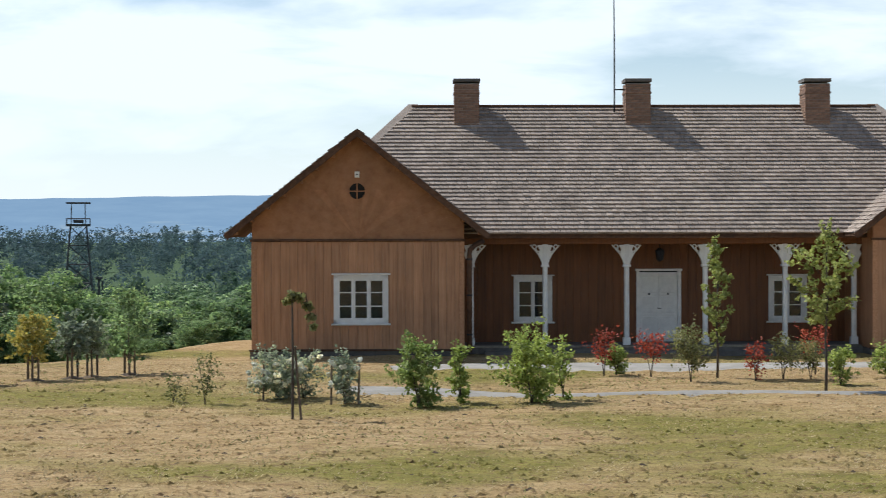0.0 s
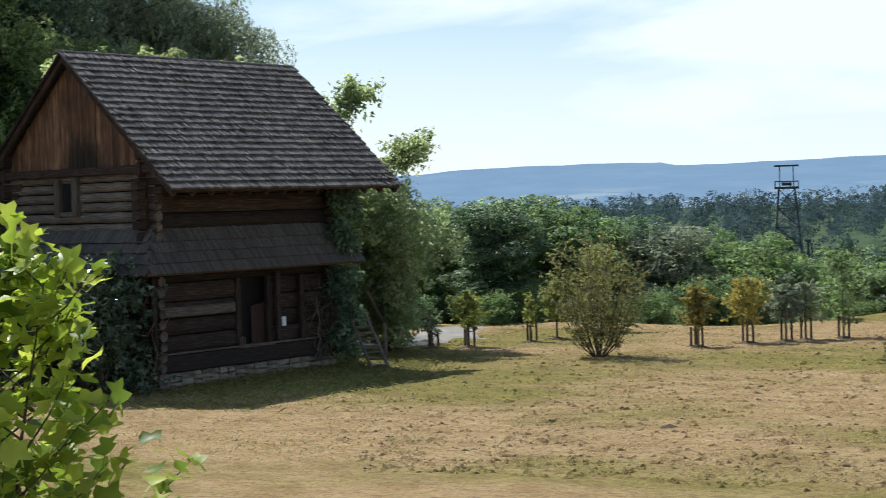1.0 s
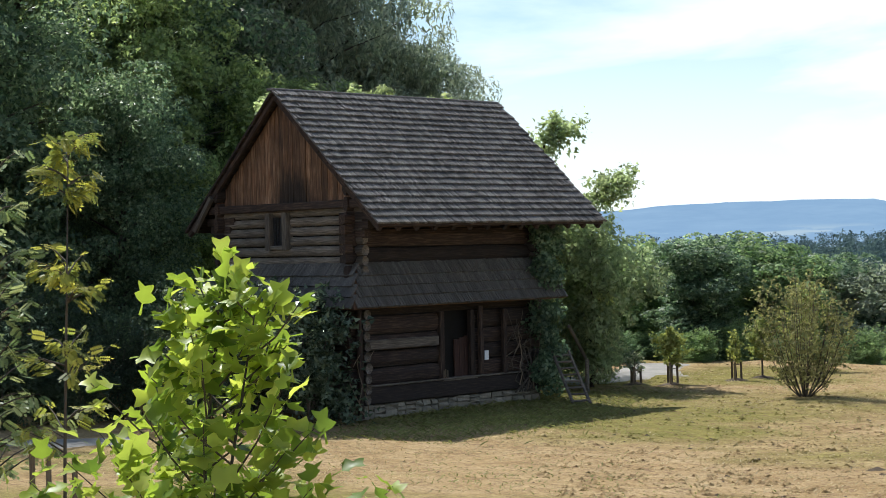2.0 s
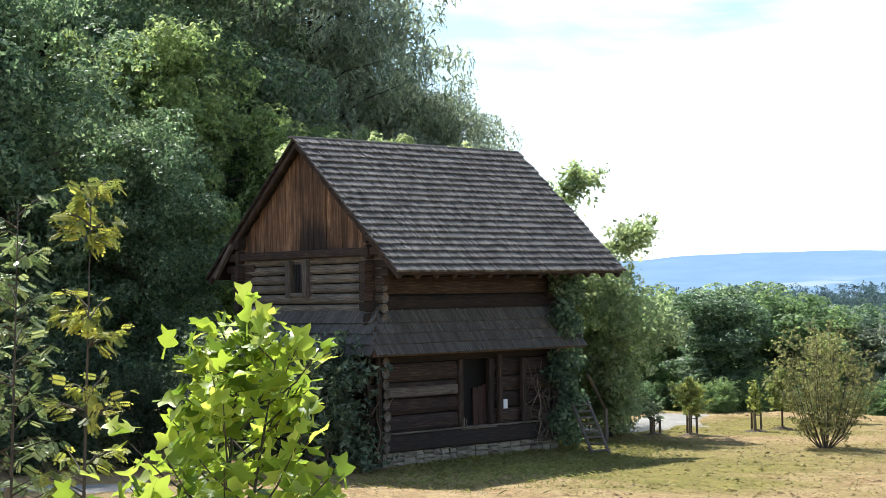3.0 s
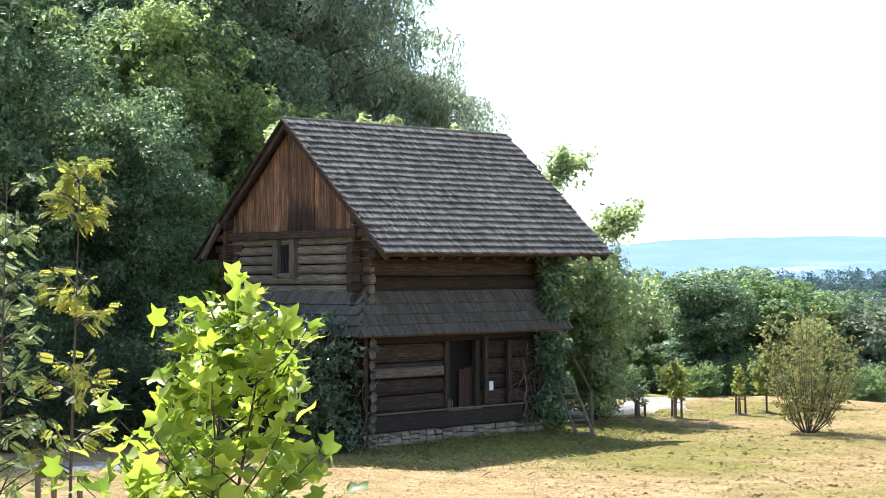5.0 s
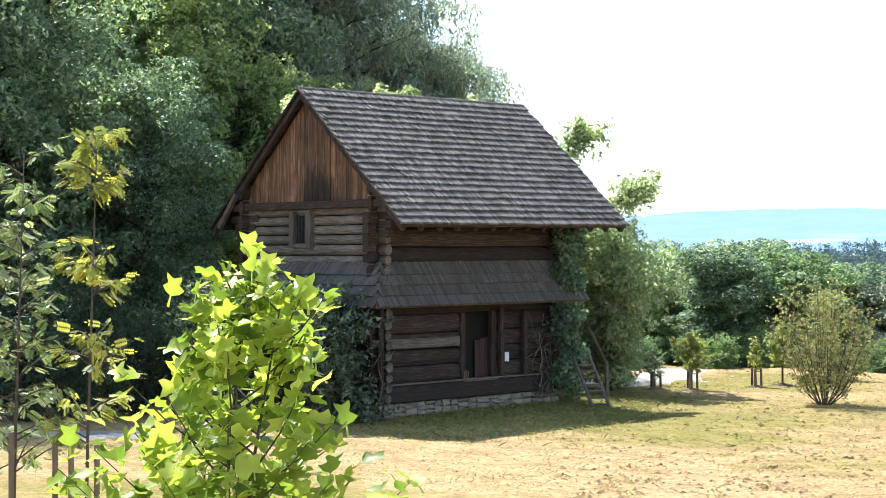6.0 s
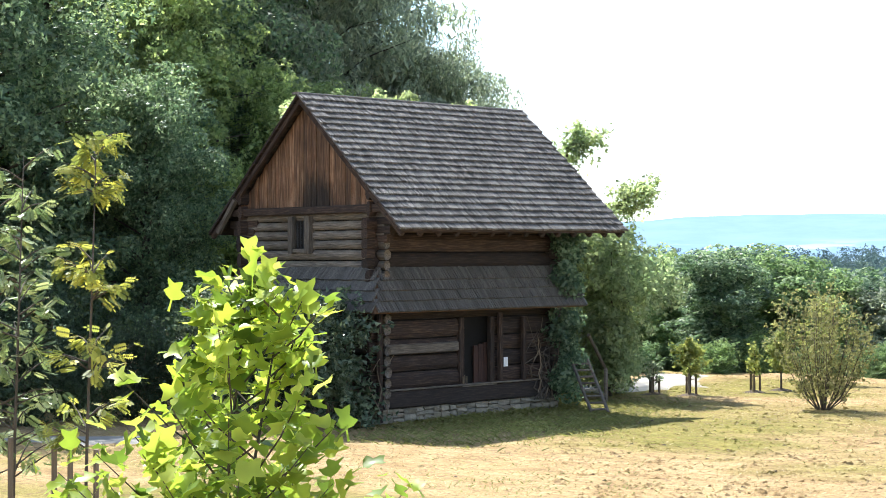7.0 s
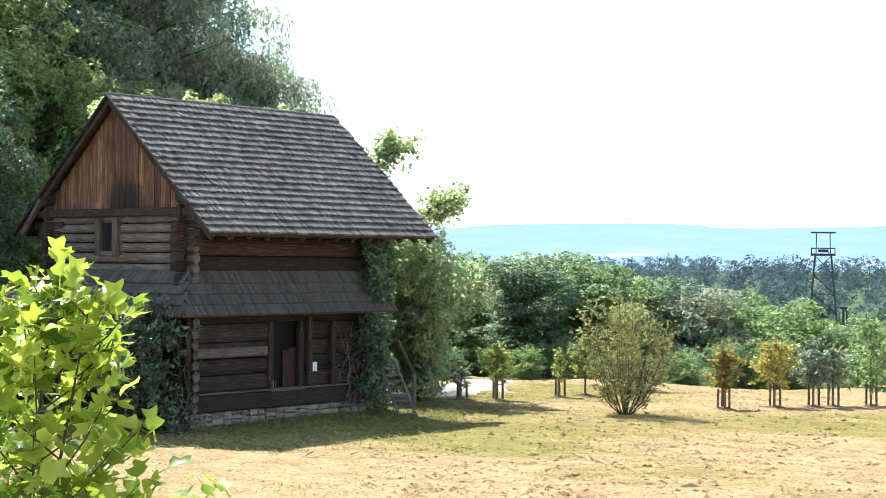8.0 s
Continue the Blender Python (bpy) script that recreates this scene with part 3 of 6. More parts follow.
def hills():
    rng = np.random.default_rng(11)
    b = Mesh()
    n = 260
    for i in range(n + 1):
        az = radians(-75 + 130 * i / n)
        deg = math.degrees(az)
        top = float(np.interp(deg, (-60, -32, -23.2, -20.5, -17, -13.9, -13.4, -11, -8.5, -2.9, 2, 40), (62, 66, 73, 84, 87, 86, 76, 79, 82, 88, 92, 84)))
        top += 0.8 * math.sin(deg * 2.3) + rng.normal() * 0.4
        for dist, z in ((2300, -30), (3000, 0), (3250, 26), (3500, top * 0.8), (3620, top), (4000, top - 30)):
            b.v.append((math.sin(az) * dist, math.cos(az) * dist, z))
    for i in range(n):
        for k in range(5):
            q = i * 6 + k
            b.f.append((q, q + 6, q + 7, q + 1))
    tagged(part("backdrop", b, HILL, smooth=True), "wooded hills across the valley, blue haze painted as a glow", "hills", kind="structure")


hills()


def woods(name, seed, count, near, far, turn, tall, mat, label, per, size):
    """Far woodland: many crowns, each of rounded lumps of leaves, that nobody could count."""
    rng = np.random.default_rng(seed)
    vs, fs, k = [], [], 0
    for _ in range(count):
        a = radians(turn[0] + (turn[1] - turn[0]) * rng.random())
        d = near + (far - near) * rng.random() ** 0.8
        x, y = math.sin(a) * d, math.cos(a) * d
        z = float(ground_height(x, y))
        h = tall * (0.7 + 0.6 * rng.random())
        w = h * (0.2 + 0.16 * rng.random())
        cs = [(x + rng.normal() * w * 0.35, y + rng.normal() * w * 0.35, z + h * q) for q in (0.25, 0.42, 0.58, 0.72, 0.85)]
        rs = [w * 0.8, w * 0.85, w * 0.8, w * 0.66, w * 0.45]
        v, f = billows(rng, cs, rs, per, size * h, 1.2, 0.0, 4)
        v = v.reshape(-1, 4, 3)[:, :3].reshape(-1, 3)
        vs.append(v)
        fs.append(np.arange(len(v)).reshape(-1, 3) + k)
        k += len(v)
    tagged(part(name, leaf_mesh(name, np.concatenate(vs), np.concatenate(fs), mat), mat), label, "woods", kind="stuff")


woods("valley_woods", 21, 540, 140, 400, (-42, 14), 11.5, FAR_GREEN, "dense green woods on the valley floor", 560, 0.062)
woods("distant_woods", 22, 1000, 440, 1150, (-40, 16), 17, FAR_HAZED, "distant forest before the hills, blue haze in its colour", 300, 0.058)

# ---- granary ----
GRANARY = Matrix.Translation((-17.422, 27.744, 0)) @ Matrix.Rotation(radians(72.1), 4, "Z")
GL, GW = 5.265, 4.715
EAVE, RIDGE, OVER, GABLE_A, GABLE_B = 3.995, 6.921, 1.0, 0.26, 1.19


def log_mesh(length, r, seed, squash=0.9, deep=0.82):
    rng = np.random.default_rng(seed)
    b = Mesh()
    n, k = 8, 7
    for i in range(k):
        x = length * i / (k - 1)
        for j in range(n):
            t = 2 * math.pi * (j + 0.5) / n
            q = r * (1 + rng.normal() * 0.035)
            b.v.append((x, math.cos(t) * q * deep, math.sin(t) * q * squash))
    for i in range(k - 1):
        for j in range(n):
            a, c = i * n + j, i * n + (j + 1) % n
            b.f.append((a, c, c + n, a + n))
    b.f += [tuple(range(n)), tuple(range(k * n - 1, (k - 1) * n - 1, -1))]
    return b


def shingle_mesh(w, h, t):
    b = Mesh()
    b.hexa([(-w / 2, 0, 0), (w / 2, 0, 0), (w / 2, h, 0), (-w / 2, h, 0), (-w / 2 + 0.004, 0, t), (w / 2 - 0.004, 0, t * 0.8), (w / 2, h, t * 0.15), (-w / 2, h, t * 0.15)])
    return b


def shingled(parent, corner, along, up, width, run, rows, w, t, mats, seed, parts=0, name="shingle", trim=None, slant=0.0, wobble=0.045, jit=1.0):
    """Rows of overlapping shingles on a slope: the lowest ones as pieces, the rest joined. trim(q): the span of x at height q of the slope."""
    rng = np.random.default_rng(seed)
    along, up = Vector(along).normalized(), Vector(up).normalized()
    out = along.cross(up)
    base = Matrix((along, up, out)).transposed().to_4x4()
    base.translation = Vector(corner)
    step = run / rows
    shapes = [shingle_mesh(w * k, step * 1.35, t) for k in (0.8, 0.95, 1.12)]
    datas = [s.data(name, mats[1]) for s in shapes]
    rest = Mesh()
    made = 0
    for r in range(rows):
        lo, hi = trim((r + 0.5) / rows) if trim else (0, width)
        x = lo
        while x < hi - 0.02:
            k = int(rng.integers(3))
            ww = w * (0.8, 0.95, 1.12)[k]
            m = base @ Matrix.Translation((min(x + ww / 2, hi), r * step + rng.normal() * step * wobble, 0.012 + abs(rng.normal()) * t * 0.22 * jit)) @ Matrix.Rotation(slant + rng.normal() * 0.018 * jit, 4, "Z") @ Matrix.Rotation((rng.normal() * 0.025 - 0.03) * jit, 4, "Y") @ Matrix.Rotation(-0.06, 4, "X")
            if made < parts:
                part(name, datas[k], None, parent, m=m)
                made += 1
            else:
                rest.take([m @ Vector(p) for p in shapes[k].v], shapes[k].f)
            x += ww * 1.02
    if rest.v:
        tagged(part("shingles", rest, mats[0], parent), kind="stuff")


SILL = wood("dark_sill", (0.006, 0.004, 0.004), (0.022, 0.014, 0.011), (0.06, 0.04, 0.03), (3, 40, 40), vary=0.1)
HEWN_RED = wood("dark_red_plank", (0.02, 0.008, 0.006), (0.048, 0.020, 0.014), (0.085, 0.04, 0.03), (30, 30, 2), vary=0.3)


def granary():
    g = thing("granary", GRANARY, "old two-storey log granary of dark weathered timber with shingled roofs", "granary")
    rng = np.random.default_rng(5)
    stone_wall = part("plinth", Mesh().box(0.08, 0.08, -0.1, GL - 0.08, GW - 0.08, 0.30), MORTAR, g, "rough fieldstone plinth")
    for side in range(2):
        x, span = 0.0, (GL if side == 0 else GW)
        while x < span:
            w = 0.14 + 0.26 * rng.random()
            w = min(w, span - x)
            z0 = 0.0
            for h in ((0.11, 0.10, 0.09) if rng.random() < 0.4 else (0.17, 0.13)):
                b = bevelled_box(w - 0.02, 0.22, h - 0.012, 0.025)
                b.v = [(p[0], p[1] + rng.normal() * 0.02, p[2] + rng.normal() * 0.012) for p in b.v]
                m = Matrix.Translation((x + w / 2, 0.06, z0 + h / 2)) if side == 0 else Matrix.Translation((0.06, x + w / 2, z0 + h / 2)) @ Matrix.Rotation(radians(90), 4, "Z")
                part("stone", b, STONE, stone_wall, m=m)
                z0 += h
            x += w
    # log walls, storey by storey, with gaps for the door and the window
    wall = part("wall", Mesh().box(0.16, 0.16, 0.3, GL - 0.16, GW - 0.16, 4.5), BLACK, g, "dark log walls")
    door_a0, door_a1, door_z0, door_z1 = 2.26, 3.28, 0.70, 2.12
    win_b0, win_b1, win_z0, win_z1 = 2.34, 2.77, 3.60, 4.20
    z, i = 0.30, 0
    while z < 4.62:
        h = 0.37 * (0.85 + 0.3 * rng.random())
        zc, r, ends = z + h / 2, h / 2 * 1.06, 0.16 + 0.05 * rng.random()
        spans = [(-ends, GL + ends)]
        if door_z0 - 0.05 < zc < door_z1 + 0.05:
            spans = [(-ends, door_a0), (door_a1, GL + ends)]
        for a0, a1 in spans:
            part("hewn_beam", log_mesh(a1 - a0, r, 100 + i, 0.92, 0.45), HEWN_AND_SHADE, wall, m=Matrix.Translation((a0, 0.1, zc)))
        part("hewn_beam", log_mesh(GL + 2 * ends, r, 300 + i, 0.92, 0.45), HEWN_AND_SHADE, wall, m=Matrix.Translation((-ends, GW - 0.1, zc)))
        z += h
        i += 1
    z = 0.32
    while z < 4.3:
        h = 0.215 * (0.9 + 0.2 * rng.random())
        zc, r, ends = z + h / 2, h / 2 * 1.08, 0.16 + 0.05 * rng.random()
        spans = [(-ends, GW + ends)]
        if win_z0 - 0.05 < zc < win_z1 + 0.05:
            spans = [(-ends, win_b0 - 0.14), (win_b1 + 0.14, GW + ends)]
        for b0, b1 in spans:
            part("log", log_mesh(b1 - b0, r, 500 + i), OLD_LOG, wall, smooth=True, m=Matrix.Translation((0.1, b0, zc)) @ Matrix.Rotation(radians(90), 4, "Z"))
        part("log", log_mesh(GW + 2 * ends, r, 700 + i), OLD_LOG, wall, smooth=True, m=Matrix.Translation((GL - 0.1, -ends, zc)) @ Matrix.Rotation(radians(90), 4, "Z"))
        z += h
        i += 1
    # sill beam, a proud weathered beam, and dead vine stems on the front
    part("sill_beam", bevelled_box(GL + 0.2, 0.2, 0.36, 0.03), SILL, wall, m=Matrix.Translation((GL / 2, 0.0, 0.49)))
    part("sill_ledge", bevelled_box(GL - 0.7, 0.07, 0.035, 0.01), OLD_LOG, wall, m=Matrix.Translation((GL / 2 - 0.3, -0.09, 0.69)))
    part("patch_beam", bevelled_box(2.1, 0.1, 0.2, 0.02), OLD_LOG, wall, m=Matrix.Translation((1.12, -0.03, 1.52)))
    for k, (a, z) in enumerate(((4.3, 0.75), (4.5, 0.4), (4.75, 0.3), (4.95, 0.3), (0.02, 0.1), (-0.12, 0.1), (0.1, 0.1))):
        q = [(a, -0.16, z)]
        for j in range(6):
            q.append((q[-1][0] + rng.normal() * 0.10, -0.16 - 0.05 * rng.random(), q[-1][2] + 0.17 + 0.1 * rng.random()))
        part("dead_stem", Mesh().tube(q, [0.016, 0.015, 0.013, 0.012, 0.01, 0.008, 0.005], 5), STAKE, wall)
    # tie beam under the gable and brackets
    part("tie_beam", bevelled_box(GW + 0.5, 0.2, 0.17, 0.02), HEWN_AND_SHADE, g, m=Matrix.Translation((-0.02, GW / 2, 4.42)) @ Matrix.Rotation(radians(90), 4, "Z"))
    for b0 in (0.0, GW):
        for lvl, out in ((4.16, 0.52), (3.98, 0.38), (3.80, 0.27)):
            part("bracket", bevelled_box(out * 2, 0.18, 0.17, 0.02), HEWN_AND_SHADE, g, m=Matrix.Translation((0.1 + GL * 0.0, b0, lvl)) @ Matrix.Rotation(radians(90), 4, "Z"))
    for lvl in (3.3, 3.5, 3.7, 3.9, 4.1):
        part("log_end", bevelled_box(0.2, 0.19, 0.18, 0.03), HEWN_AND_SHADE, g, m=Matrix.Translation((-0.17, 0.1, lvl)))
    part("brace", bevelled_box(1.0, 0.11, 0.11, 0.015), OLD_LOG, g, m=Matrix.Translation((-0.22, GW + 0.32, 4.35)) @ Matrix.Rotation(radians(-90), 4, "Z") @ Matrix.Rotation(radians(-48), 4, "Y"))
    # gable boards
    slope = (RIDGE - EAVE) / (GW / 2 + OVER)
    back = Mesh()
    zt = 4.48 + (GW / 2 - 0.1) * slope
    back.v = [(0.09, 0.1, 4.48), (0.09, GW - 0.1, 4.48), (0.09, GW / 2, zt), (0.13, 0.1, 4.48), (0.13, GW - 0.1, 4.48), (0.13, GW / 2, zt)]
    back.f = [(0, 2, 1), (3, 4, 5), (0, 1, 4, 3), (1, 2, 5, 4), (2, 0, 3, 5)]
    gable = part("gable", back, DARK_TRIM, g, "gable of upright red-brown boards with a dark stain")
    b0 = -0.25
    while b0 < GW + 0.25:
        w = 0.13 + 0.07 * rng.random()
        b1 = b0 + w
        tops = [RIDGE - 0.14 - abs(q - GW / 2) * slope for q in (b0, b1)]
        lo = 4.47 - 0.05 * rng.random()
        if min(tops) > lo + 0.05:
            x = 0.05 + 0.025 * rng.random()
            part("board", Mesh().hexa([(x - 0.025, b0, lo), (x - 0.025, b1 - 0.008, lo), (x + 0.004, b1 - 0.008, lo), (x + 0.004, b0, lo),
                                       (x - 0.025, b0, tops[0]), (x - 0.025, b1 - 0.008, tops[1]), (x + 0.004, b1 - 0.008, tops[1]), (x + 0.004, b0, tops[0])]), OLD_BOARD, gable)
        b0 = b1
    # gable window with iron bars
    # a black sheet stands for the unlit space behind the bars
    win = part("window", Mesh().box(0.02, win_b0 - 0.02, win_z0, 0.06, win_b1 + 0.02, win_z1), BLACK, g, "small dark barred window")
    for bb in (win_b0 - 0.08, win_b1 + 0.08):
        part("jamb", bevelled_box(win_z1 - win_z0 + 0.2, 0.16, 0.2, 0.015), OLD_LOG, win, m=Matrix.Translation((0.0, bb, (win_z0 + win_z1) / 2)) @ Matrix.Rotation(radians(90), 4, "Y"))
    part("sill", bevelled_box(win_b1 - win_b0, 0.16, 0.09, 0.015), OLD_LOG, win, m=Matrix.Translation((0.0, (win_b0 + win_b1) / 2, win_z0 - 0.04)) @ Matrix.Rotation(radians(90), 4, "Z"))
    for q in (0.25, 0.5, 0.75):
        y = win_b0 + (win_b1 - win_b0) * q
        part("bar", Mesh().tube([(-0.02, y, win_z0), (-0.02, y, win_z1)], [0.014, 0.014], 6), IRON, win)
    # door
    # a black slab stands for the unlit doorway behind the planks
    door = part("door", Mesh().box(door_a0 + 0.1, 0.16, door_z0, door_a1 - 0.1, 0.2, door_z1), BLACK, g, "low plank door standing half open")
    for q in range(3):
        x0 = door_a0 + 0.52 + q * 0.15
        part("plank", Mesh().box(x0, 0.10, door_z0, x0 + 0.14, 0.135, door_z0 + 0.80 + 0.03 * q), HEWN_RED, door)
    for x in (door_a0 + 0.06, door_a1 - 0.06):
        part("jamb", bevelled_box(door_z1 - door_z0, 0.14, 0.12, 0.015), HEWN_AND_SHADE, door, m=Matrix.Translation((x, 0.03, (door_z0 + door_z1) / 2)) @ Matrix.Rotation(radians(90), 4, "Y") @ Matrix.Rotation(radians(90), 4, "X"))
    part("threshold", bevelled_box(door_a1 - door_a0, 0.2, 0.07, 0.02), OLD_LOG, door, m=Matrix.Translation(((door_a0 + door_a1) / 2, 0.0, door_z0 - 0.03)))
    for k, x in enumerate((door_a0 + 0.02, door_a0 + 0.07, door_a0 + 0.13)):
        part("splint", Mesh().box(x, -0.09, door_z0 - 0.02, x + 0.02, -0.075, door_z0 + 0.17 + 0.03 * (k % 2)), STAKE, door)
    part("sign", Mesh().box(3.52, -0.075, 1.02, 3.64, -0.06, 1.22), PAPER, g, "small white notice sheet")
    for x, z0, z1 in ((4.12, 0.7, 2.1), (-0.02, 0.05, 2.3), (3.40, 0.75, 2.2)):
        part("post", bevelled_box(z1 - z0, 0.11, 0.11, 0.02), HEWN_AND_SHADE, g, m=Matrix.Translation((x, -0.08, (z0 + z1) / 2)) @ Matrix.Rotation(radians(90), 4, "Y"))
    # pent roof round the two sides seen
    po, pe, pt = 0.50, 2.32, 3.16
    pent = part("pent_roof", Mesh().hexa([(-po, -po, pe - 0.03), (GL + 0.4, -po, pe - 0.03), (GL + 0.4, 0.0, pt - 0.03), (0.0, 0.0, pt - 0.03), (-po, -po, pe), (GL + 0.4, -po, pe), (GL + 0.4, 0.0, pt), (0.0, 0.0, pt)]), DARK_TRIM, g, "narrow shingled skirt roof between the storeys")
    part("pent_side", Mesh().hexa([(-po, -po, pe - 0.03), (0, 0, pt - 0.03), (0, GW, pt - 0.03), (-po, GW + po, pe - 0.03), (-po, -po, pe), (0, 0, pt), (0, GW, pt), (-po, GW + po, pe)]), DARK_TRIM, pent)
    run = math.hypot(po, pt - pe)
    shingled(pent, (-po, -po - 0.03, pe - 0.02), (1, 0, 0), (0, po, pt - pe), GL + 0.9, run, 4, 0.07, 0.055, (SKIRT_SHINGLE, SKIRT_PIECE), 31, 150, jit=0.5, wobble=0.02, trim=lambda q: (po * q, GL + 0.9))
    shingled(pent, (-po - 0.03, GW + po, pe - 0.02), (0, -1, 0), (po, 0, pt - pe), GW + 2 * po, run, 4, 0.07, 0.055, (SKIRT_SHINGLE, SKIRT_PIECE), 32, 150, jit=0.5, wobble=0.02, trim=lambda q: (po * q, GW + 2 * po - po * q))
    # main roof
    a0, a1 = -GABLE_A, GL + GABLE_B
    half, rise = GW / 2 + OVER, RIDGE - EAVE
    run = math.hypot(half, rise)
    # Slopes, rafters and laths take the dark beam colour to paint underside shade.
    roof = part("roof", Mesh().hexa([(a0, -OVER, EAVE - 0.06), (a1, -OVER, EAVE - 0.06), (a1, GW / 2, RIDGE - 0.06), (a0, GW / 2, RIDGE - 0.06), (a0, -OVER, EAVE), (a1, -OVER, EAVE), (a1, GW / 2, RIDGE), (a0, GW / 2, RIDGE)]), HEWN_AND_SHADE, g, "steep roof of overlapping grey wooden shingles")
    part("back_slope", Mesh().hexa([(a0, GW / 2, RIDGE - 0.06), (a1, GW / 2, RIDGE - 0.06), (a1, GW + OVER, EAVE - 0.06), (a0, GW + OVER, EAVE - 0.06), (a0, GW / 2, RIDGE), (a1, GW / 2, RIDGE), (a1, GW + OVER, EAVE), (a0, GW + OVER, EAVE)]), HEWN_AND_SHADE, roof)
    for k in range(14):
        x = a0 + 0.1 + (a1 - a0 - 0.2) * k / 13
        for s in (0, 1):
            y0, y1 = (-OVER + 0.05, GW / 2) if s == 0 else (GW + OVER - 0.05, GW / 2)
            ang = math.atan2(rise, half) * (1 if s == 0 else -1)
            if k in (0, 2, 13) or s == 0:
                part("rafter", bevelled_box(run - 0.05, 0.09, 0.11, 0.01), HEWN_AND_SHADE, roof, m=Matrix.Translation((x, (y0 + y1) / 2, (EAVE + RIDGE) / 2 - 0.13)) @ Matrix.Rotation(radians(90), 4, "Z") @ Matrix.Rotation(-ang, 4, "Y"))
    for k in range(12):
        y = GW / 2 + half * (k + 0.5) / 12
        z = RIDGE - rise * (k + 0.5) / 12 - 0.08
        part("lath", Mesh().box(a0 - 0.02, y - 0.03, z - 0.02, 0.1, y + 0.03, z + 0.02), HEWN_AND_SHADE, roof)
        y = GW / 2 - half * (k + 0.5) / 12
        part("lath", Mesh().box(a0 - 0.02, y - 0.03, z - 0.02, 0.1, y + 0.03, z + 0.02), HEWN_AND_SHADE, roof)
    shingled(roof, (a0 - 0.05, -OVER - 0.05, EAVE - 0.03), (1, 0, 0), (0, half, rise), a1 - a0 + 0.1, run + 0.02, 21, 0.072, 0.05, (OLD_SHINGLE, OLD_SHINGLE_PIECE), 33, 300, slant=-0.05, wobble=0.03, jit=0.8)
    part("ridge_board", bevelled_box(a1 - a0 + 0.08, 0.2, 0.05, 0.015), OLD_SHINGLE_PIECE, roof, m=Matrix.Translation(((a0 + a1) / 2, GW / 2 + 0.03, RIDGE + 0.01)))


granary()

# ---- manor house ----
HOUSE = Matrix.Translation((-0.03, 45.1, 0)) @ Matrix.Rotation(radians(-2.0), 4, "Z")
MID = 8.68
WING, WALL_TOP, GABLE_TOP, ROOF_END, ROOF_LOW = 2.95, 3.25, 6.22, 3.6, 3.36


def planked(parent, x0, x1, z0, z1, y, mat, seed, width=0.24, gaps=(), back=True):
    """Upright planks with joints, leaving the openings free."""
    rng = np.random.default_rng(seed)
    x = x0
    while x < x1 - 0.02:
        w = min(width * (0.85 + 0.3 * rng.random()), x1 - x)
        spans = [(z0, z1)]
        for a, b, c, d in gaps:
            if x + w > a and x < b:
                spans = [(s, min(t, c)) for s, t in spans if s < c] + [(max(s, d), t) for s, t in spans if t > d]
        for s, t in spans:
            if t - s > 0.03:
                o = rng.random() * 0.006
                part("plank", Mesh().hexa([(x + 0.004, y - 0.02 - o, s), (x + w - 0.004, y - 0.02 - o, s), (x + w, y, s), (x, y, s), (x + 0.004, y - 0.02 - o, t), (x + w - 0.004, y - 0.02 - o, t), (x + w, y, t), (x, y, t)]), mat, parent)
        x += w


def window_of(parent, x0, x1, z0, z1, y, cols, rows, label="white painted casement window"):
    """A casement with a moulded casing, sashes, glazing bars and panes; a black sheet painted for the unlit room
    behind.
    """
    w = part("window", Mesh().box(x0 + 0.05, y + 0.10, z0 + 0.05, x1 - 0.05, y + 0.12, z1 - 0.05), BLACK, parent, label)
    for a, b, c, d in ((x0, x0 + 0.11, z0, z1), (x1 - 0.11, x1, z0, z1), (x0, x1, z1 - 0.11, z1), (x0, x1, z0, z0 + 0.10)):
        part("casing", Mesh().box(a + 0.002 * (c > z0), y - 0.05, c, b - 0.002 * (c > z0), y + 0.06, d), WHITE, w)
    part("sill", bevelled_box(x1 - x0 + 0.14, 0.14, 0.05, 0.012), WHITE, w, m=Matrix.Translation(((x0 + x1) / 2, y - 0.06, z0 - 0.02)))
    part("cornice", bevelled_box(x1 - x0 + 0.12, 0.12, 0.045, 0.012), WHITE, w, m=Matrix.Translation(((x0 + x1) / 2, y - 0.05, z1 + 0.02)))
    a0, a1, b0, b1 = x0 + 0.11, x1 - 0.11, z0 + 0.10, z1 - 0.11
    cw, rh = (a1 - a0) / cols, (b1 - b0) / rows
    for i in range(cols):
        for edge in (a0 + i * cw, a0 + (i + 1) * cw - 0.055):
            part("stile", Mesh().box(edge, y - 0.02, b0, edge + 0.055, y + 0.03, b1), WHITE, w)
        for edge in (b0, b1 - 0.055):
            part("rail", Mesh().box(a0 + i * cw + 0.055, y - 0.018, edge, a0 + (i + 1) * cw - 0.055, y + 0.03, edge + 0.055), WHITE, w)
        for r in range(rows):
            if r:
                part("glazing_bar", Mesh().box(a0 + i * cw + 0.055, y - 0.01, b0 + r * rh - 0.016, a0 + (i + 1) * cw - 0.055, y + 0.02, b0 + r * rh + 0.016), WHITE, w)
            p = part("pane", Mesh().box(a0 + i * cw + 0.05, y + 0.022, b0 + r * rh, a0 + (i + 1) * cw - 0.05, y + 0.026, b0 + (r + 1) * rh), GLASS, w)
            p.visible_shadow = False


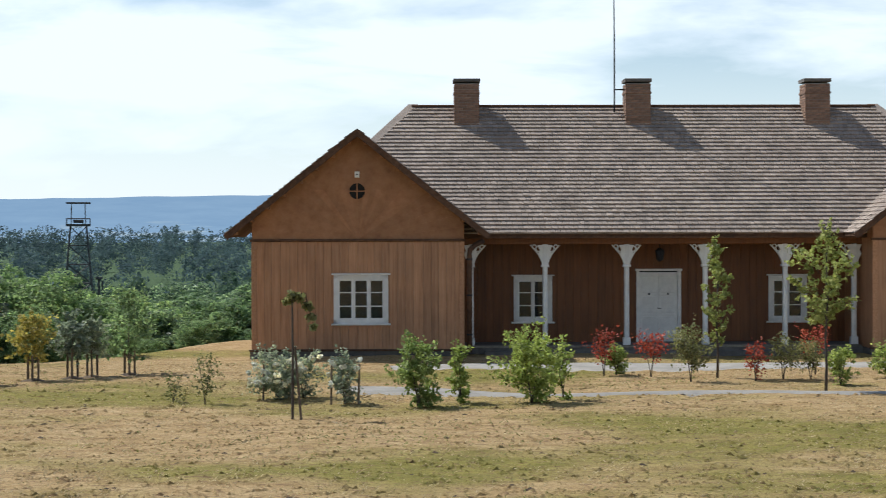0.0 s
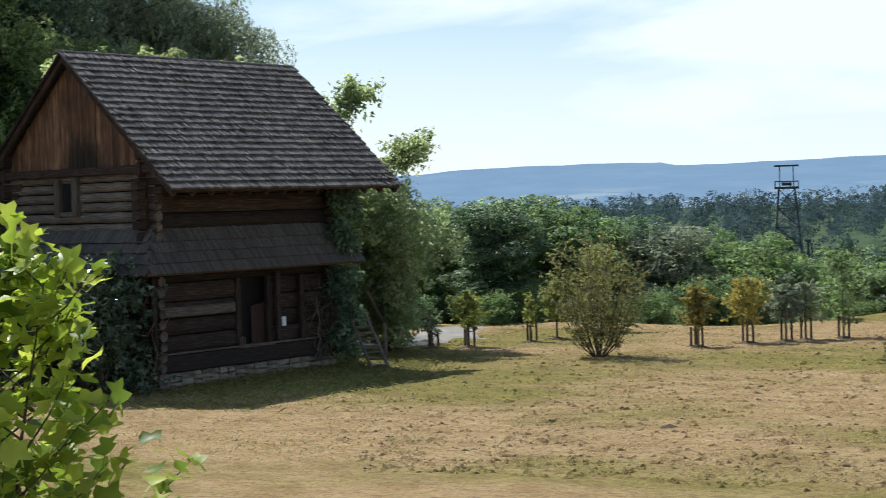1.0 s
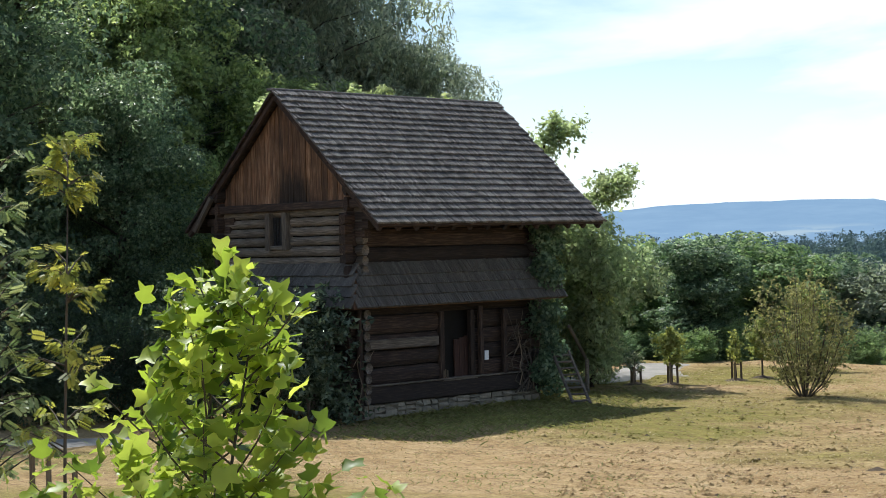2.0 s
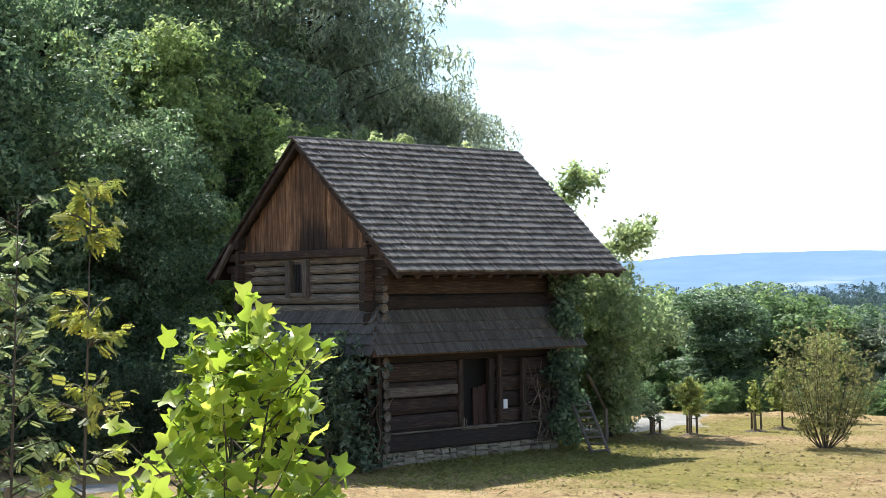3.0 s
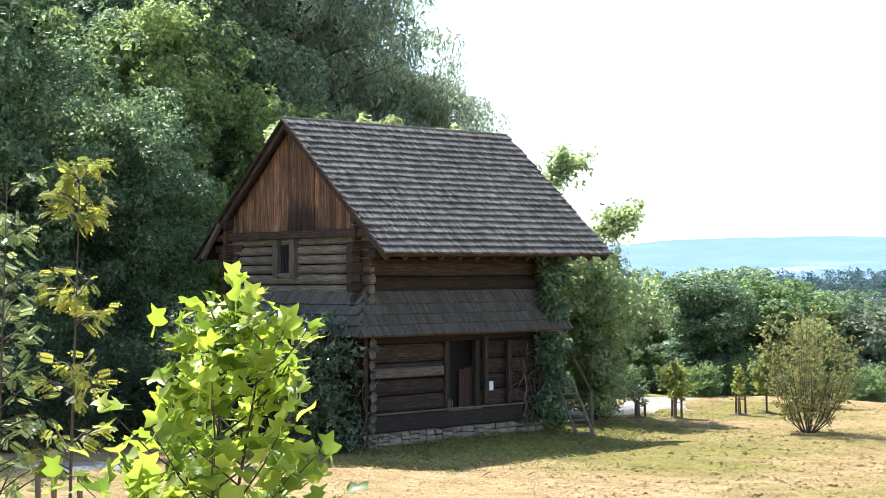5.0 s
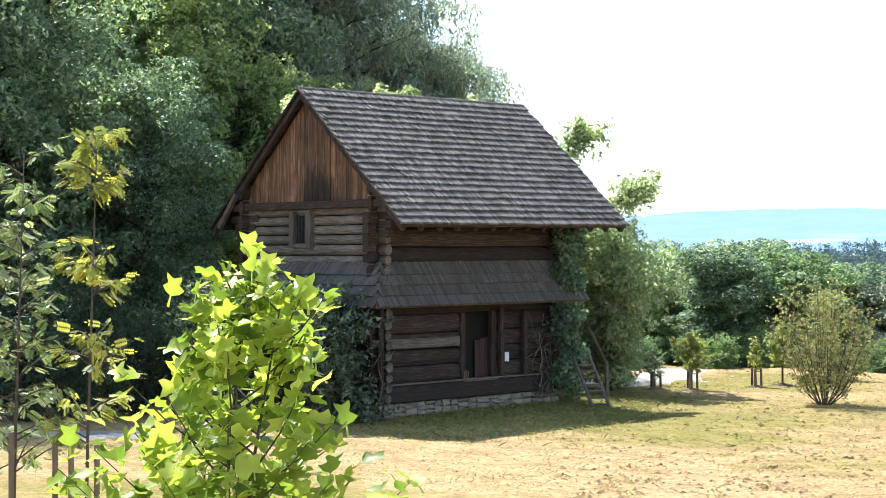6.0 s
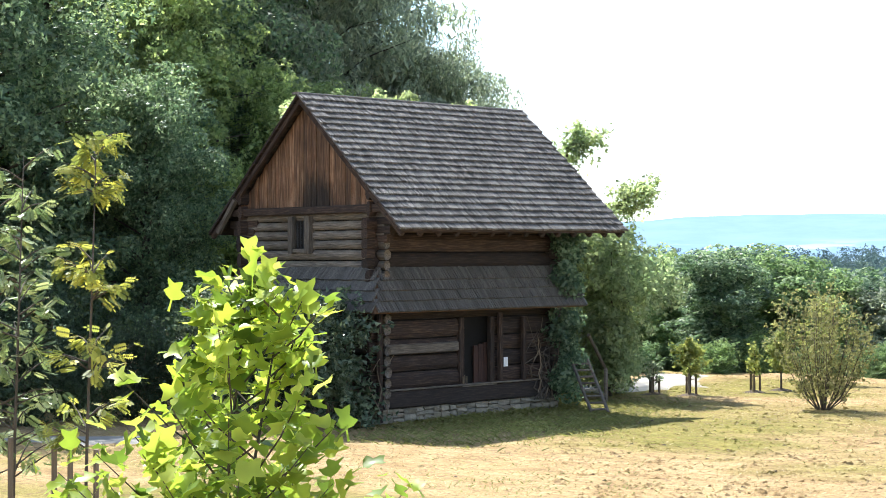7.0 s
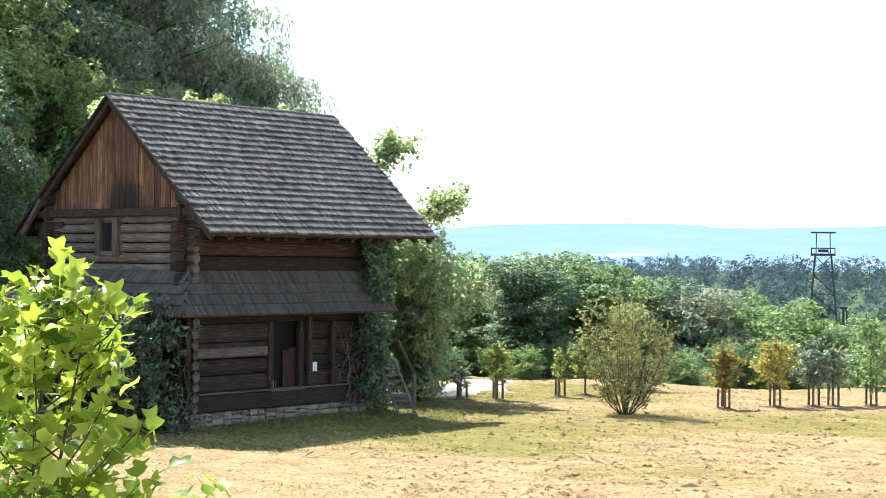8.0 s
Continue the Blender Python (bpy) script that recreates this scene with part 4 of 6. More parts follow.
def wing(h, cx, seed, full):
    """A gabled wing with upright planks, a band, and fan-laid boards in the gable."""
    y0, y1 = 0.0, 9.0
    win = (cx - 0.68, cx + 0.84, 0.93, 2.29)
    w = part("wing", Mesh().box(cx - WING + 0.02, y0 + 0.13, 0.0, cx + WING - 0.02, y1, WALL_TOP), PLANK, h, "gabled wing clad in orange-brown planks")
    part("plinth", Mesh().box(cx - WING - 0.06, y0 - 0.07, -0.1, cx + WING + 0.06, y1 + 0.05, 0.17), CONCRETE, w)
    part("water_board", bevelled_box(WING * 2 + 0.16, 0.12, 0.05, 0.01), DARK_TRIM, w, m=Matrix.Translation((cx, y0 - 0.05, 0.19)))
    fill = Mesh()
    for a, b, c, d in ((cx - WING, win[0], 0.17, WALL_TOP), (win[1], cx + WING, 0.17, WALL_TOP), (win[0], win[1], 0.17, win[2]), (win[0], win[1], win[3], WALL_TOP)):
        fill.box(a, y0 + 0.0, c, b, y0 + 0.12, d)
    part("front_wall", fill, PLANK, w)
    planked(w, cx - WING + 0.12, cx + WING - 0.12, 0.22, WALL_TOP - 0.03, y0, PLANK, seed, 0.23, [(win[0], win[1], win[2] - 0.02, win[3] + 0.02)])
    for s in (-1, 1):
        part("corner_board", bevelled_box(WALL_TOP - 0.2, 0.15, 0.05, 0.01), PLANK, w, m=Matrix.Translation((cx + s * (WING - 0.06), y0 - 0.03, WALL_TOP / 2 + 0.08)) @ Matrix.Rotation(radians(90), 4, "Y") @ Matrix.Rotation(radians(90), 4, "X"))
    part("band", bevelled_box(WING * 2 + 0.1, 0.10, 0.07, 0.015), DARK_TRIM, w, m=Matrix.Translation((cx, y0 - 0.05, WALL_TOP)))
    # gable field in fan-laid boards
    slope = (GABLE_TOP - ROOF_LOW) / ROOF_END
    ga = part("gable", Mesh().prism([(cx - WING, WALL_TOP), (cx + WING, WALL_TOP), (cx + WING, GABLE_TOP - 0.03 - WING * slope), (cx, GABLE_TOP - 0.03), (cx - WING, GABLE_TOP - 0.03 - WING * slope)], y0 + 0.0, y0 + 0.12), PLANK_FLAT, w)
    foot = Vector((cx, 0, WALL_TOP + 0.02))

    def reach(t):
        d = Vector((math.cos(t), 0, math.sin(t)))
        best = 9.0
        for s in (-1, 1):
            den = d.z + s * d.x * slope
            if den > 1e-6:
                best = min(best, (GABLE_TOP - 0.04 - foot.z) / den)
            if s * d.x > 1e-6:
                best = min(best, WING / (s * d.x))
        return foot + d * max(best - 0.02, 0.1)
    n = 26
    for i in range(n):
        t0, t1 = math.pi * i / n, math.pi * (i + 1) / n
        p, q = reach(t0 + 0.003), reach(t1 - 0.003)
        o = 0.012 + 0.008 * (i % 2)
        b = Mesh()
        for yy in (y0 - o, y0):
            b.v += [(foot.x, yy, foot.z), (p.x, yy, p.z), (q.x, yy, q.z)]
        b.f = [(0, 1, 2), (5, 4, 3), (0, 3, 4, 1), (1, 4, 5, 2), (2, 5, 3, 0)]
        part("board", b, PLANK_FLAT, ga)
    zz = 4.66
    part("gable_cap", Mesh().prism([(cx - (GABLE_TOP - zz - 0.1) / slope + 0.25, zz), (cx + (GABLE_TOP - zz - 0.1) / slope - 0.25, zz), (cx, GABLE_TOP - 0.3)], y0 - 0.04, y0), PLANK_FLAT, ga)
    vent = part("vent_window", Mesh().tube([(cx - 0.02, y0 - 0.045, 4.62), (cx - 0.02, y0 - 0.055, 4.62)], [0.22, 0.22], 24), BLACK, ga, "round gable window with cross bars")
    part("bar", Mesh().box(cx - 0.24, y0 - 0.075, 4.605, cx + 0.20, y0 - 0.056, 4.635), PLANK_FLAT, vent)
    part("bar", Mesh().box(cx - 0.035, y0 - 0.08, 4.40, cx - 0.005, y0 - 0.0565, 4.84), PLANK_FLAT, vent)
    lamp = part("security_lamp", bevelled_box(0.13, 0.10, 0.17, 0.015), WHITE, ga, "small white box lamp", m=Matrix.Translation((cx - 0.02, y0 - 0.09, 5.08)))
    part("lens", Mesh().tube([(0.0, -0.05, 0.0), (0.0, -0.062, 0.0)], [0.025, 0.025], 10), IRON, lamp)
    window_of(w, *win, y0, 3, 3)
    # roof of the wing: two slopes, shingled, with barge boards
    ya, yb = y0 - 0.65, 4.5
    top = GABLE_TOP + 0.06
    low = ROOF_LOW + 0.06
    for s in (-1, 1):
        x1, x0 = cx + s * ROOF_END, cx
        sl = part("roof_slope", Mesh().hexa([(x0, ya, top - 0.08), (x0, yb, top - 0.08), (x1, yb, low - 0.08), (x1, ya, low - 0.08), (x0, ya, top), (x0, yb, top), (x1, yb, low), (x1, ya, low)]), DARK_TRIM, w, "wooden shingle roof slope")
        run = math.hypot(ROOF_END, top - low)
        if s == 1:
            shingled(sl, (x1 + 0.03, ya - 0.03, low), (0, 1, 0), (x0 - x1, 0, top - low), yb - ya, run, 24, 0.15, 0.025, (NEW_SHINGLE, NEW_SHINGLE_PIECE), seed + 50 + s)
        else:
            shingled(sl, (x1 - 0.03, yb, low), (0, -1, 0), (x0 - x1, 0, top - low), yb - ya + 0.03, run, 24, 0.15, 0.025, (NEW_SHINGLE, NEW_SHINGLE_PIECE), seed + 50 + s)
        ang = math.atan2(top - low, ROOF_END)
        part("barge_board", bevelled_box(run + 0.04, 0.05, 0.17, 0.01), DARK_TRIM, sl, m=Matrix.Translation(((x0 + x1) / 2, ya - 0.025, (top + low) / 2 - 0.07)) @ Matrix.Rotation(ang * s, 4, "Y"))
        for k in range(8):
            q = (k + 0.5) / 8
            part("purlin_end", bevelled_box(0.62, 0.09, 0.10, 0.015), PLANK_FLAT, sl, m=Matrix.Translation((x0 + (x1 - x0) * q, ya + 0.33, top + (low - top) * q - 0.15)) @ Matrix.Rotation(radians(90), 4, "Z"))
    for xx in (cx - WING, cx + WING - 0.02):
        part("side_wall", Mesh().box(xx, y0 + 0.125, 0.17, xx + 0.02, y1, GABLE_TOP - 0.06 - WING * slope), PLANK, w)


def chimney(h, x, y, mat_label):
    c = part("chimney", Mesh().box(x - 0.37, y - 0.37, 6.2, x + 0.37, y + 0.37, 8.0), MORTAR, h, mat_label)
    rng = np.random.default_rng(int(x * 10))
    full, halfb = bevelled_box(0.24, 0.115, 0.07, 0.006).data("brick", BRICK), bevelled_box(0.115, 0.115, 0.07, 0.006).data("brick", BRICK)
    for r in range(20):
        z = 6.42 + r * 0.08
        for side in range(4):
            turn = Matrix.Translation((x, y, z)) @ Matrix.Rotation(radians(90 * side), 4, "Z")
            if side == 2:
                continue
            p = -0.375
            for ln in ((0.125, 0.25, 0.25, 0.125) if r % 2 else (0.25, 0.25, 0.25)):
                part("brick", halfb if ln < 0.2 else full, None, c, m=turn @ Matrix.Translation((p + ln / 2, -0.325, 0)))
                p += ln
    part("collar", bevelled_box(0.80, 0.80, 0.06, 0.01), BRICK, c, m=Matrix.Translation((x, y, 7.72)))
    part("cap", bevelled_box(0.82, 0.82, 0.10, 0.02), CONCRETE, c, m=Matrix.Translation((x, y, 8.10)))


def column(h, x, y, z0, z1, half=0):
    """A slender white veranda post with a chamfered shaft and fretted brackets."""
    c = part("column", bevelled_box(z1 - z0, 0.14, 0.14, 0.03), WHITE, h, "white post with fretwork brackets", m=Matrix.Translation((x, y, (z0 + z1) / 2)) @ Matrix.Rotation(radians(90), 4, "Y"))
    inv = Matrix.Rotation(radians(-90), 4, "Y") @ Matrix.Translation((-x, -y, -(z0 + z1) / 2))
    part("base", bevelled_box(0.20, 0.20, 0.22, 0.02), WHITE, c, m=inv @ Matrix.Translation((x, y, z0 + 0.11)))
    part("capital", bevelled_box(0.22, 0.20, 0.07, 0.015), WHITE, c, m=inv @ Matrix.Translation((x, y, z1 - 0.62)))
    part("head", Mesh().prism([(-0.075, -0.62), (0.075, -0.62), (0.12, -0.46), (0.20, -0.30), (0.15, -0.17), (0.21, -0.02), (-0.21, -0.02), (-0.15, -0.17), (-0.20, -0.30), (-0.12, -0.46)], -0.06, 0.06), WHITE, c, m=inv @ Matrix.Translation((x, y, z1)))
    for s in (-1, 1):
        if half and s == half:
            continue
        for k, (r, ox, oz) in enumerate(((0.08, 0.18, -0.13), (0.055, 0.31, -0.07))):
            pts = [(s * (ox + r * math.cos(t)), 0, oz + r * math.sin(t)) for t in [2 * math.pi * i / 12 for i in range(13)]]
            part("fret_ring", Mesh().tube(pts, [0.018] * 13, 5), WHITE, c, m=inv @ Matrix.Translation((x, y, z1)))
        part("fret_strut", Mesh().tube([(s * 0.07, 0, -0.48), (s * 0.14, 0, -0.34), (s * 0.25, 0, -0.21), (s * 0.42, 0, -0.02)], [0.028, 0.03, 0.024, 0.02], 6), WHITE, c, m=inv @ Matrix.Translation((x, y, z1)))


def house():
    h = thing("manor_house", HOUSE, "orange-brown plank manor house with shingled roof and white-posted veranda", "house")
    wing(h, 0.0, 60, True)
    wing(h, 2 * MID, 61, False)
    # main body behind the veranda
    bx0, bx1, by = WING, 2 * MID - WING, 2.9
    door = (8.17, 9.50, 0.2, 2.30)
    wins = [(4.52, 5.66, 0.80, 2.16), (12.12, 13.26, 0.80, 2.16)]
    body = part("body", Mesh().box(bx0, by + 0.14, 0.0, bx1, 9.0, 3.4), BLACK, h, "veranda wall in warm brown planks, darkened in colour for shade")
    gaps = [door] + wins
    wallm = Mesh()
    edges = sorted({bx0, bx1, *(g[0] for g in gaps), *(g[1] for g in gaps)})
    for a, b in zip(edges, edges[1:]):
        g = [q for q in gaps if q[0] <= a and b <= q[1]]
        if not g:
            wallm.box(a, by + 0.01, 0.2, b, by + 0.13, 3.4)
        else:
            wallm.box(a, by + 0.01, g[0][3], b, by + 0.13, 3.4)
            if g[0][2] > 0.25:
                wallm.box(a, by + 0.01, 0.2, b, by + 0.13, g[0][2])
    part("wall", wallm, PORCH_PLANK_SHADED, body)
    planked(body, bx0, bx1, 0.2, 3.3, by, PORCH_PLANK_SHADED, 70, 0.25, gaps)
    for q in wins:
        window_of(body, *q, by, 2, 3)
    # double door
    d = part("door", Mesh().box(door[0] + 0.06, by + 0.02, 0.2, door[1] - 0.06, by + 0.06, door[3] - 0.04), WHITE, body, "white panelled double door, shut")
    for a in (door[0], door[1] - 0.09):
        part("casing", Mesh().box(a, by - 0.05, 0.2, a + 0.09, by + 0.05, door[3]), WHITE, d)
    part("head", Mesh().box(door[0] - 0.03, by - 0.06, door[3], door[1] + 0.03, by + 0.05, door[3] + 0.07), WHITE, d)
    for leaf in range(2):
        x0 = door[0] + 0.1 + leaf * (door[1] - door[0] - 0.2) / 2
        x1 = x0 + (door[1] - door[0] - 0.2) / 2 - 0.012
        lf = part("leaf", Mesh().box(x0, by - 0.01, 0.22, x1, by + 0.019, door[3] - 0.06), WHITE, d)
        for z0, z1 in ((0.35, 0.95), (1.05, 1.55), (1.65, 2.12)):
            part("panel", bevelled_box(x1 - x0 - 0.16, 0.03, z1 - z0, 0.008), WHITE, lf, m=Matrix.Translation(((x0 + x1) / 2, by - 0.012, (z0 + z1) / 2)))
        part("knob", Mesh().tube([((x0 + x1) / 2, by - 0.03, 1.62), ((x0 + x1) / 2, by - 0.06, 1.62)], [0.035, 0.03], 8), IRON, lf)
    part("handle", Mesh().tube([(8.80, by - 0.02, 1.2), (8.80, by - 0.08, 1.2), (8.90, by - 0.08, 1.19)], [0.015, 0.015, 0.012], 6), IRON, d)
    # veranda floor with steps, posts, beam
    part("veranda_floor", Mesh().box(bx0 + 0.07, 0.75, -0.05, bx1 - 0.07, by, 0.2), CONCRETE, h, "low stone veranda floor")
    part("step", Mesh().box(bx0 + 0.6, 0.45, -0.05, bx1 - 0.6, 0.745, 0.09), CONCRETE, h)
    for k in range(22):
        x = bx0 + 0.1 + (bx1 - bx0 - 0.2) * k / 22
        part("floor_slab", bevelled_box((bx1 - bx0 - 0.2) / 22 - 0.012, 0.5, 0.05, 0.01), STONE, h, m=Matrix.Translation((x + (bx1 - bx0) / 44, 0.97, 0.205)))
    for k, x in enumerate((3.33, 5.31, 7.65, 9.91, 12.21, 14.2)):
        column(h, x - (0.14 if k == 0 else 0.0), 1.15, 0.22, 3.12, {0: -1, 5: 1}.get(k, 0))
    part("veranda_beam", bevelled_box(bx1 - bx0, 0.16, 0.2, 0.015), PORCH_PLANK_SHADED, h, m=Matrix.Translation((MID, 1.15, 3.22)))
    part("soffit", Mesh().box(bx0, 0.62, 3.33, bx1, by + 0.1, 3.36), PORCH_PLANK_SHADED, h)
    lan = part("lantern", Mesh().tube([(8.72, 1.9, 3.0), (8.72, 1.9, 2.92), (8.72, 1.9, 2.66), (8.72, 1.9, 2.60)], [0.05, 0.13, 0.11, 0.03], 8), IRON, h, "dark iron hanging lantern")
    part("chain", Mesh().tube([(8.72, 1.9, 3.0), (8.72, 1.9, 3.34)], [0.012, 0.012], 5), IRON, lan)
    # main roof with hipped ends
    ey, ry, ez, rz = 0.55, 4.9, 3.42, 7.33
    rx0, rx1, hip = 1.55, 2 * MID - 1.55, 3.9
    x0, x1 = rx0 - hip, rx1 + hip
    t = 0.07
    roof = part("roof", Mesh().hexa([(x0, ey, ez - t), (x1, ey, ez - t), (rx1, ry, rz - t), (rx0, ry, rz - t), (x0, ey, ez), (x1, ey, ez), (rx1, ry, rz), (rx0, ry, rz)]), DARK_TRIM, h, "large sunlit roof of weathered wooden shingles")
    bk = 2 * ry - ey
    part("back_slope", Mesh().hexa([(rx0, ry, rz - t), (rx1, ry, rz - t), (x1, bk, ez - t), (x0, bk, ez - t), (rx0, ry, rz), (rx1, ry, rz), (x1, bk, ez), (x0, bk, ez)]), NEW_SHINGLE, roof)
    for s, xe, xr in ((0, x0, rx0), (1, x1, rx1)):
        b = Mesh()
        b.v = [(xe, ey, ez), (xe, bk, ez), (xr, ry, rz), (xe, ey, ez - t), (xe, bk, ez - t), (xr, ry, rz - t)]
        b.f = [(0, 2, 1) if s else (0, 1, 2), (3, 4, 5), (0, 1, 4, 3), (1, 2, 5, 4), (2, 0, 3, 5)]
        part("hip", b, NEW_SHINGLE, roof)
    run = math.hypot(ry - ey, rz - ez)
    shingled(roof, (x0, ey - 0.04, ez - 0.01), (1, 0, 0), (0, ry - ey, rz - ez), x1 - x0, run, 33, 0.16, 0.058, (NEW_SHINGLE, NEW_SHINGLE_PIECE), 80, 300, wobble=0.008, jit=0.25, trim=lambda q: (max(hip * q, 2.1), x1 - x0 - max(hip * q, 2.1)))
    for xe, xr, o in ((x0, rx0, -1), (x1, rx1, 1)):
        w, u = 0.15, 0.075
        hip_cap = [(xe - w, ey, ez - 0.02), (xe + w, ey, ez - 0.02), (xr + w, ry, rz - 0.02), (xr - w, ry, rz - 0.02)]
        part("hip_cap", Mesh().hexa(hip_cap + [(x, y, z + u + 0.04) for x, y, z in hip_cap]), NEW_SHINGLE, roof, "capping along the hip")
    part("ridge_board", bevelled_box(rx1 - rx0 + 0.1, 0.22, 0.07, 0.02), DARK_TRIM, roof, m=Matrix.Translation((MID, ry, rz + 0.035)))
    part("fascia", bevelled_box(x1 - x0 - 4.5, 0.04, 0.10, 0.01), DARK_TRIM, roof, m=Matrix.Translation((MID, ey + 0.02, ez - 0.08)))
    for x, lab in ((3.18, "square brick chimney with a grey cap"), (8.42, "square brick chimney with a grey cap"), (13.92, "square brick chimney with a grey cap")):
        chimney(h, x, 4.55, lab)
    mast = part("aerial_mast", Mesh().tube([(7.74, 4.6, 7.0), (7.74, 4.6, 9.4), (7.71, 4.6, 12.4)], [0.025, 0.022, 0.012], 6), IRON, h, "thin tall lightning mast")
    part("clamp", Mesh().box(7.74, 4.52, 7.82, 8.06, 4.56, 7.86), IRON, mast)
    # rain pipe beside the wing
    pipe = part("rain_pipe", Mesh().tube([(3.5, 0.45, 3.22), (3.28, 0.25, 3.12), (3.12, -0.07, 2.98), (3.10, -0.09, 2.8), (3.10, -0.09, 0.12)], [0.075] * 5, 10), DARK_TRIM, h, "brown metal rain pipe", smooth=True)
    for z in (0.6, 1.7, 2.7):
        part("clip", Mesh().tube([(3.10, -0.09, z), (3.10, -0.09, z + 0.04)], [0.088, 0.088], 10), IRON, pipe)


house()

# ---- oil derrick in the valley ----


def derrick():
    z0 = float(ground_height(-22, 128.4))
    d = thing("derrick", Matrix.Translation((-22.0, 128.4, 0)) @ Matrix.Rotation(radians(9), 4, "Z"), "tall dark steel lattice derrick with a platform", "derrick")
    plat = 4.0
    bot = z0

    def half(z):
        return 0.62 + (plat - z) * 0.085
    legs = [(-1, -1), (1, -1), (1, 1), (-1, 1)]
    for sx, sy in legs:
        part("leg", Mesh().tube([(sx * half(bot), sy * half(bot), bot), (sx * half(plat), sy * half(plat), plat)], [0.09, 0.07], 6), RUST, d)
    z = plat
    while z > bot + 2.2:
        zn = z - 1.5
        for (ax, ay), (bx, by) in zip(legs, legs[1:] + legs[:1]):
            part("girt", Mesh().tube([(ax * half(zn), ay * half(zn), zn), (bx * half(zn), by * half(zn), zn)], [0.04, 0.04], 5), RUST, d)
            part("brace", Mesh().tube([(ax * half(zn), ay * half(zn), zn), (bx * half(z), by * half(z), z)], [0.028, 0.028], 4), RUST, d)
            part("brace", Mesh().tube([(bx * half(zn), by * half(zn), zn), (ax * half(z), ay * half(z), z)], [0.028, 0.028], 4), RUST, d)
        z = zn
    pf = part("platform", Mesh().box(-0.95, -0.95, plat, 0.95, 0.95, plat + 0.18), RUST, d, "plank platform with a railing")
    for sx, sy in legs:
        part("rail_post", Mesh().tube([(sx * 0.9, sy * 0.9, plat), (sx * 0.9, sy * 0.9, plat + 0.62)], [0.035, 0.035], 5), RUST, pf)
    for (ax, ay), (bx, by) in zip(legs, legs[1:] + legs[:1]):
        part("rail", Mesh().tube([(ax * 0.9, ay * 0.9, plat + 0.6), (bx * 0.9, by * 0.9, plat + 0.6)], [0.04, 0.04], 5), RUST, pf)
    part("crown_block", bevelled_box(0.8, 0.5, 0.25, 0.05), RUST, d, m=Matrix.Translation((0, 0, plat + 0.4)))
    for s in (-1, 1):
        part("gin_post", Mesh().tube([(s * 0.55, 0, plat), (s * 0.52, 0, 5.8)], [0.04, 0.04], 5), RUST, d)
    part("gin_beam", bevelled_box(1.9, 0.16, 0.14, 0.02), RUST, d, m=Matrix.Translation((0, 0, 5.84)))
    tank = part("side_frame", Mesh().tube([(1.75, 0, bot), (1.55, 0, -0.2)], [0.11, 0.09], 6), RUST, d)
    part("side_cap", bevelled_box(0.55, 0.5, 0.2, 0.03), RUST, tank, m=Matrix.Translation((1.55, 0, -0.1)))
    part("side_leg", Mesh().tube([(2.6, 0, bot), (1.8, 0, -0.3)], [0.09, 0.07], 5), RUST, tank)


derrick()

# ---- trees of the rim and the valley ----
rim_round = tree(1, 9.5, 3.1, 0.12, 22000, 0.16, LEAF_MID, "broad green deciduous tree at the lawn's rim", clumps=34, full=True, top=0.74, clump=0.31, group="trees along the rim")
rim_tall = tree(2, 11.0, 2.5, 0.10, 22000, 0.16, LEAF_DARK, "tall dark green deciduous tree at the lawn's rim", clumps=38, full=True, top=0.78, clump=0.33, group="trees along the rim")
rim_grey = tree(3, 8.5, 2.7, 0.08, 22000, 0.125, LEAF_GREY, "grey-green willow at the lawn's rim", clumps=36, droop=0.1, long=1.7, full=True, top=0.74, clump=0.31, group="trees along the rim")
rim_low = tree(4, 5.0, 2.4, 0.02, 9000, 0.12, LEAF_MID, "low green shrub tree at the lawn's rim", "shrub", "shrub", clumps=34, stems=3, group="shrubs along the rim")
kinds = [rim_round, rim_tall, rim_grey, rim_low]
first = set()
rng = np.random.default_rng(77)


def plant(kind, x, y, topz, squat=1.0):
    """Stands a tree on the slope so that its top comes to a height."""
    z = float(ground_height(x, y)) - 0.1
    natural = {0: 10.4, 1: 11.9, 2: 9.2, 3: 5.5}[kind]
    s = max(topz - z, 1.0) / natural
    ob = kinds[kind]
    wide = s ** 0.6 * squat
    turn = rng.random() * 6.28
    if kind in first:
        ob = copy_thing(ob, Matrix())
    first.add(kind)
    ob.matrix_basis = Matrix.LocRotScale((x, y, z), Euler((0, 0, turn)), (wide, wide, s))


def at_bearing(deg, d):
    return math.sin(radians(deg)) * d, math.cos(radians(deg)) * d


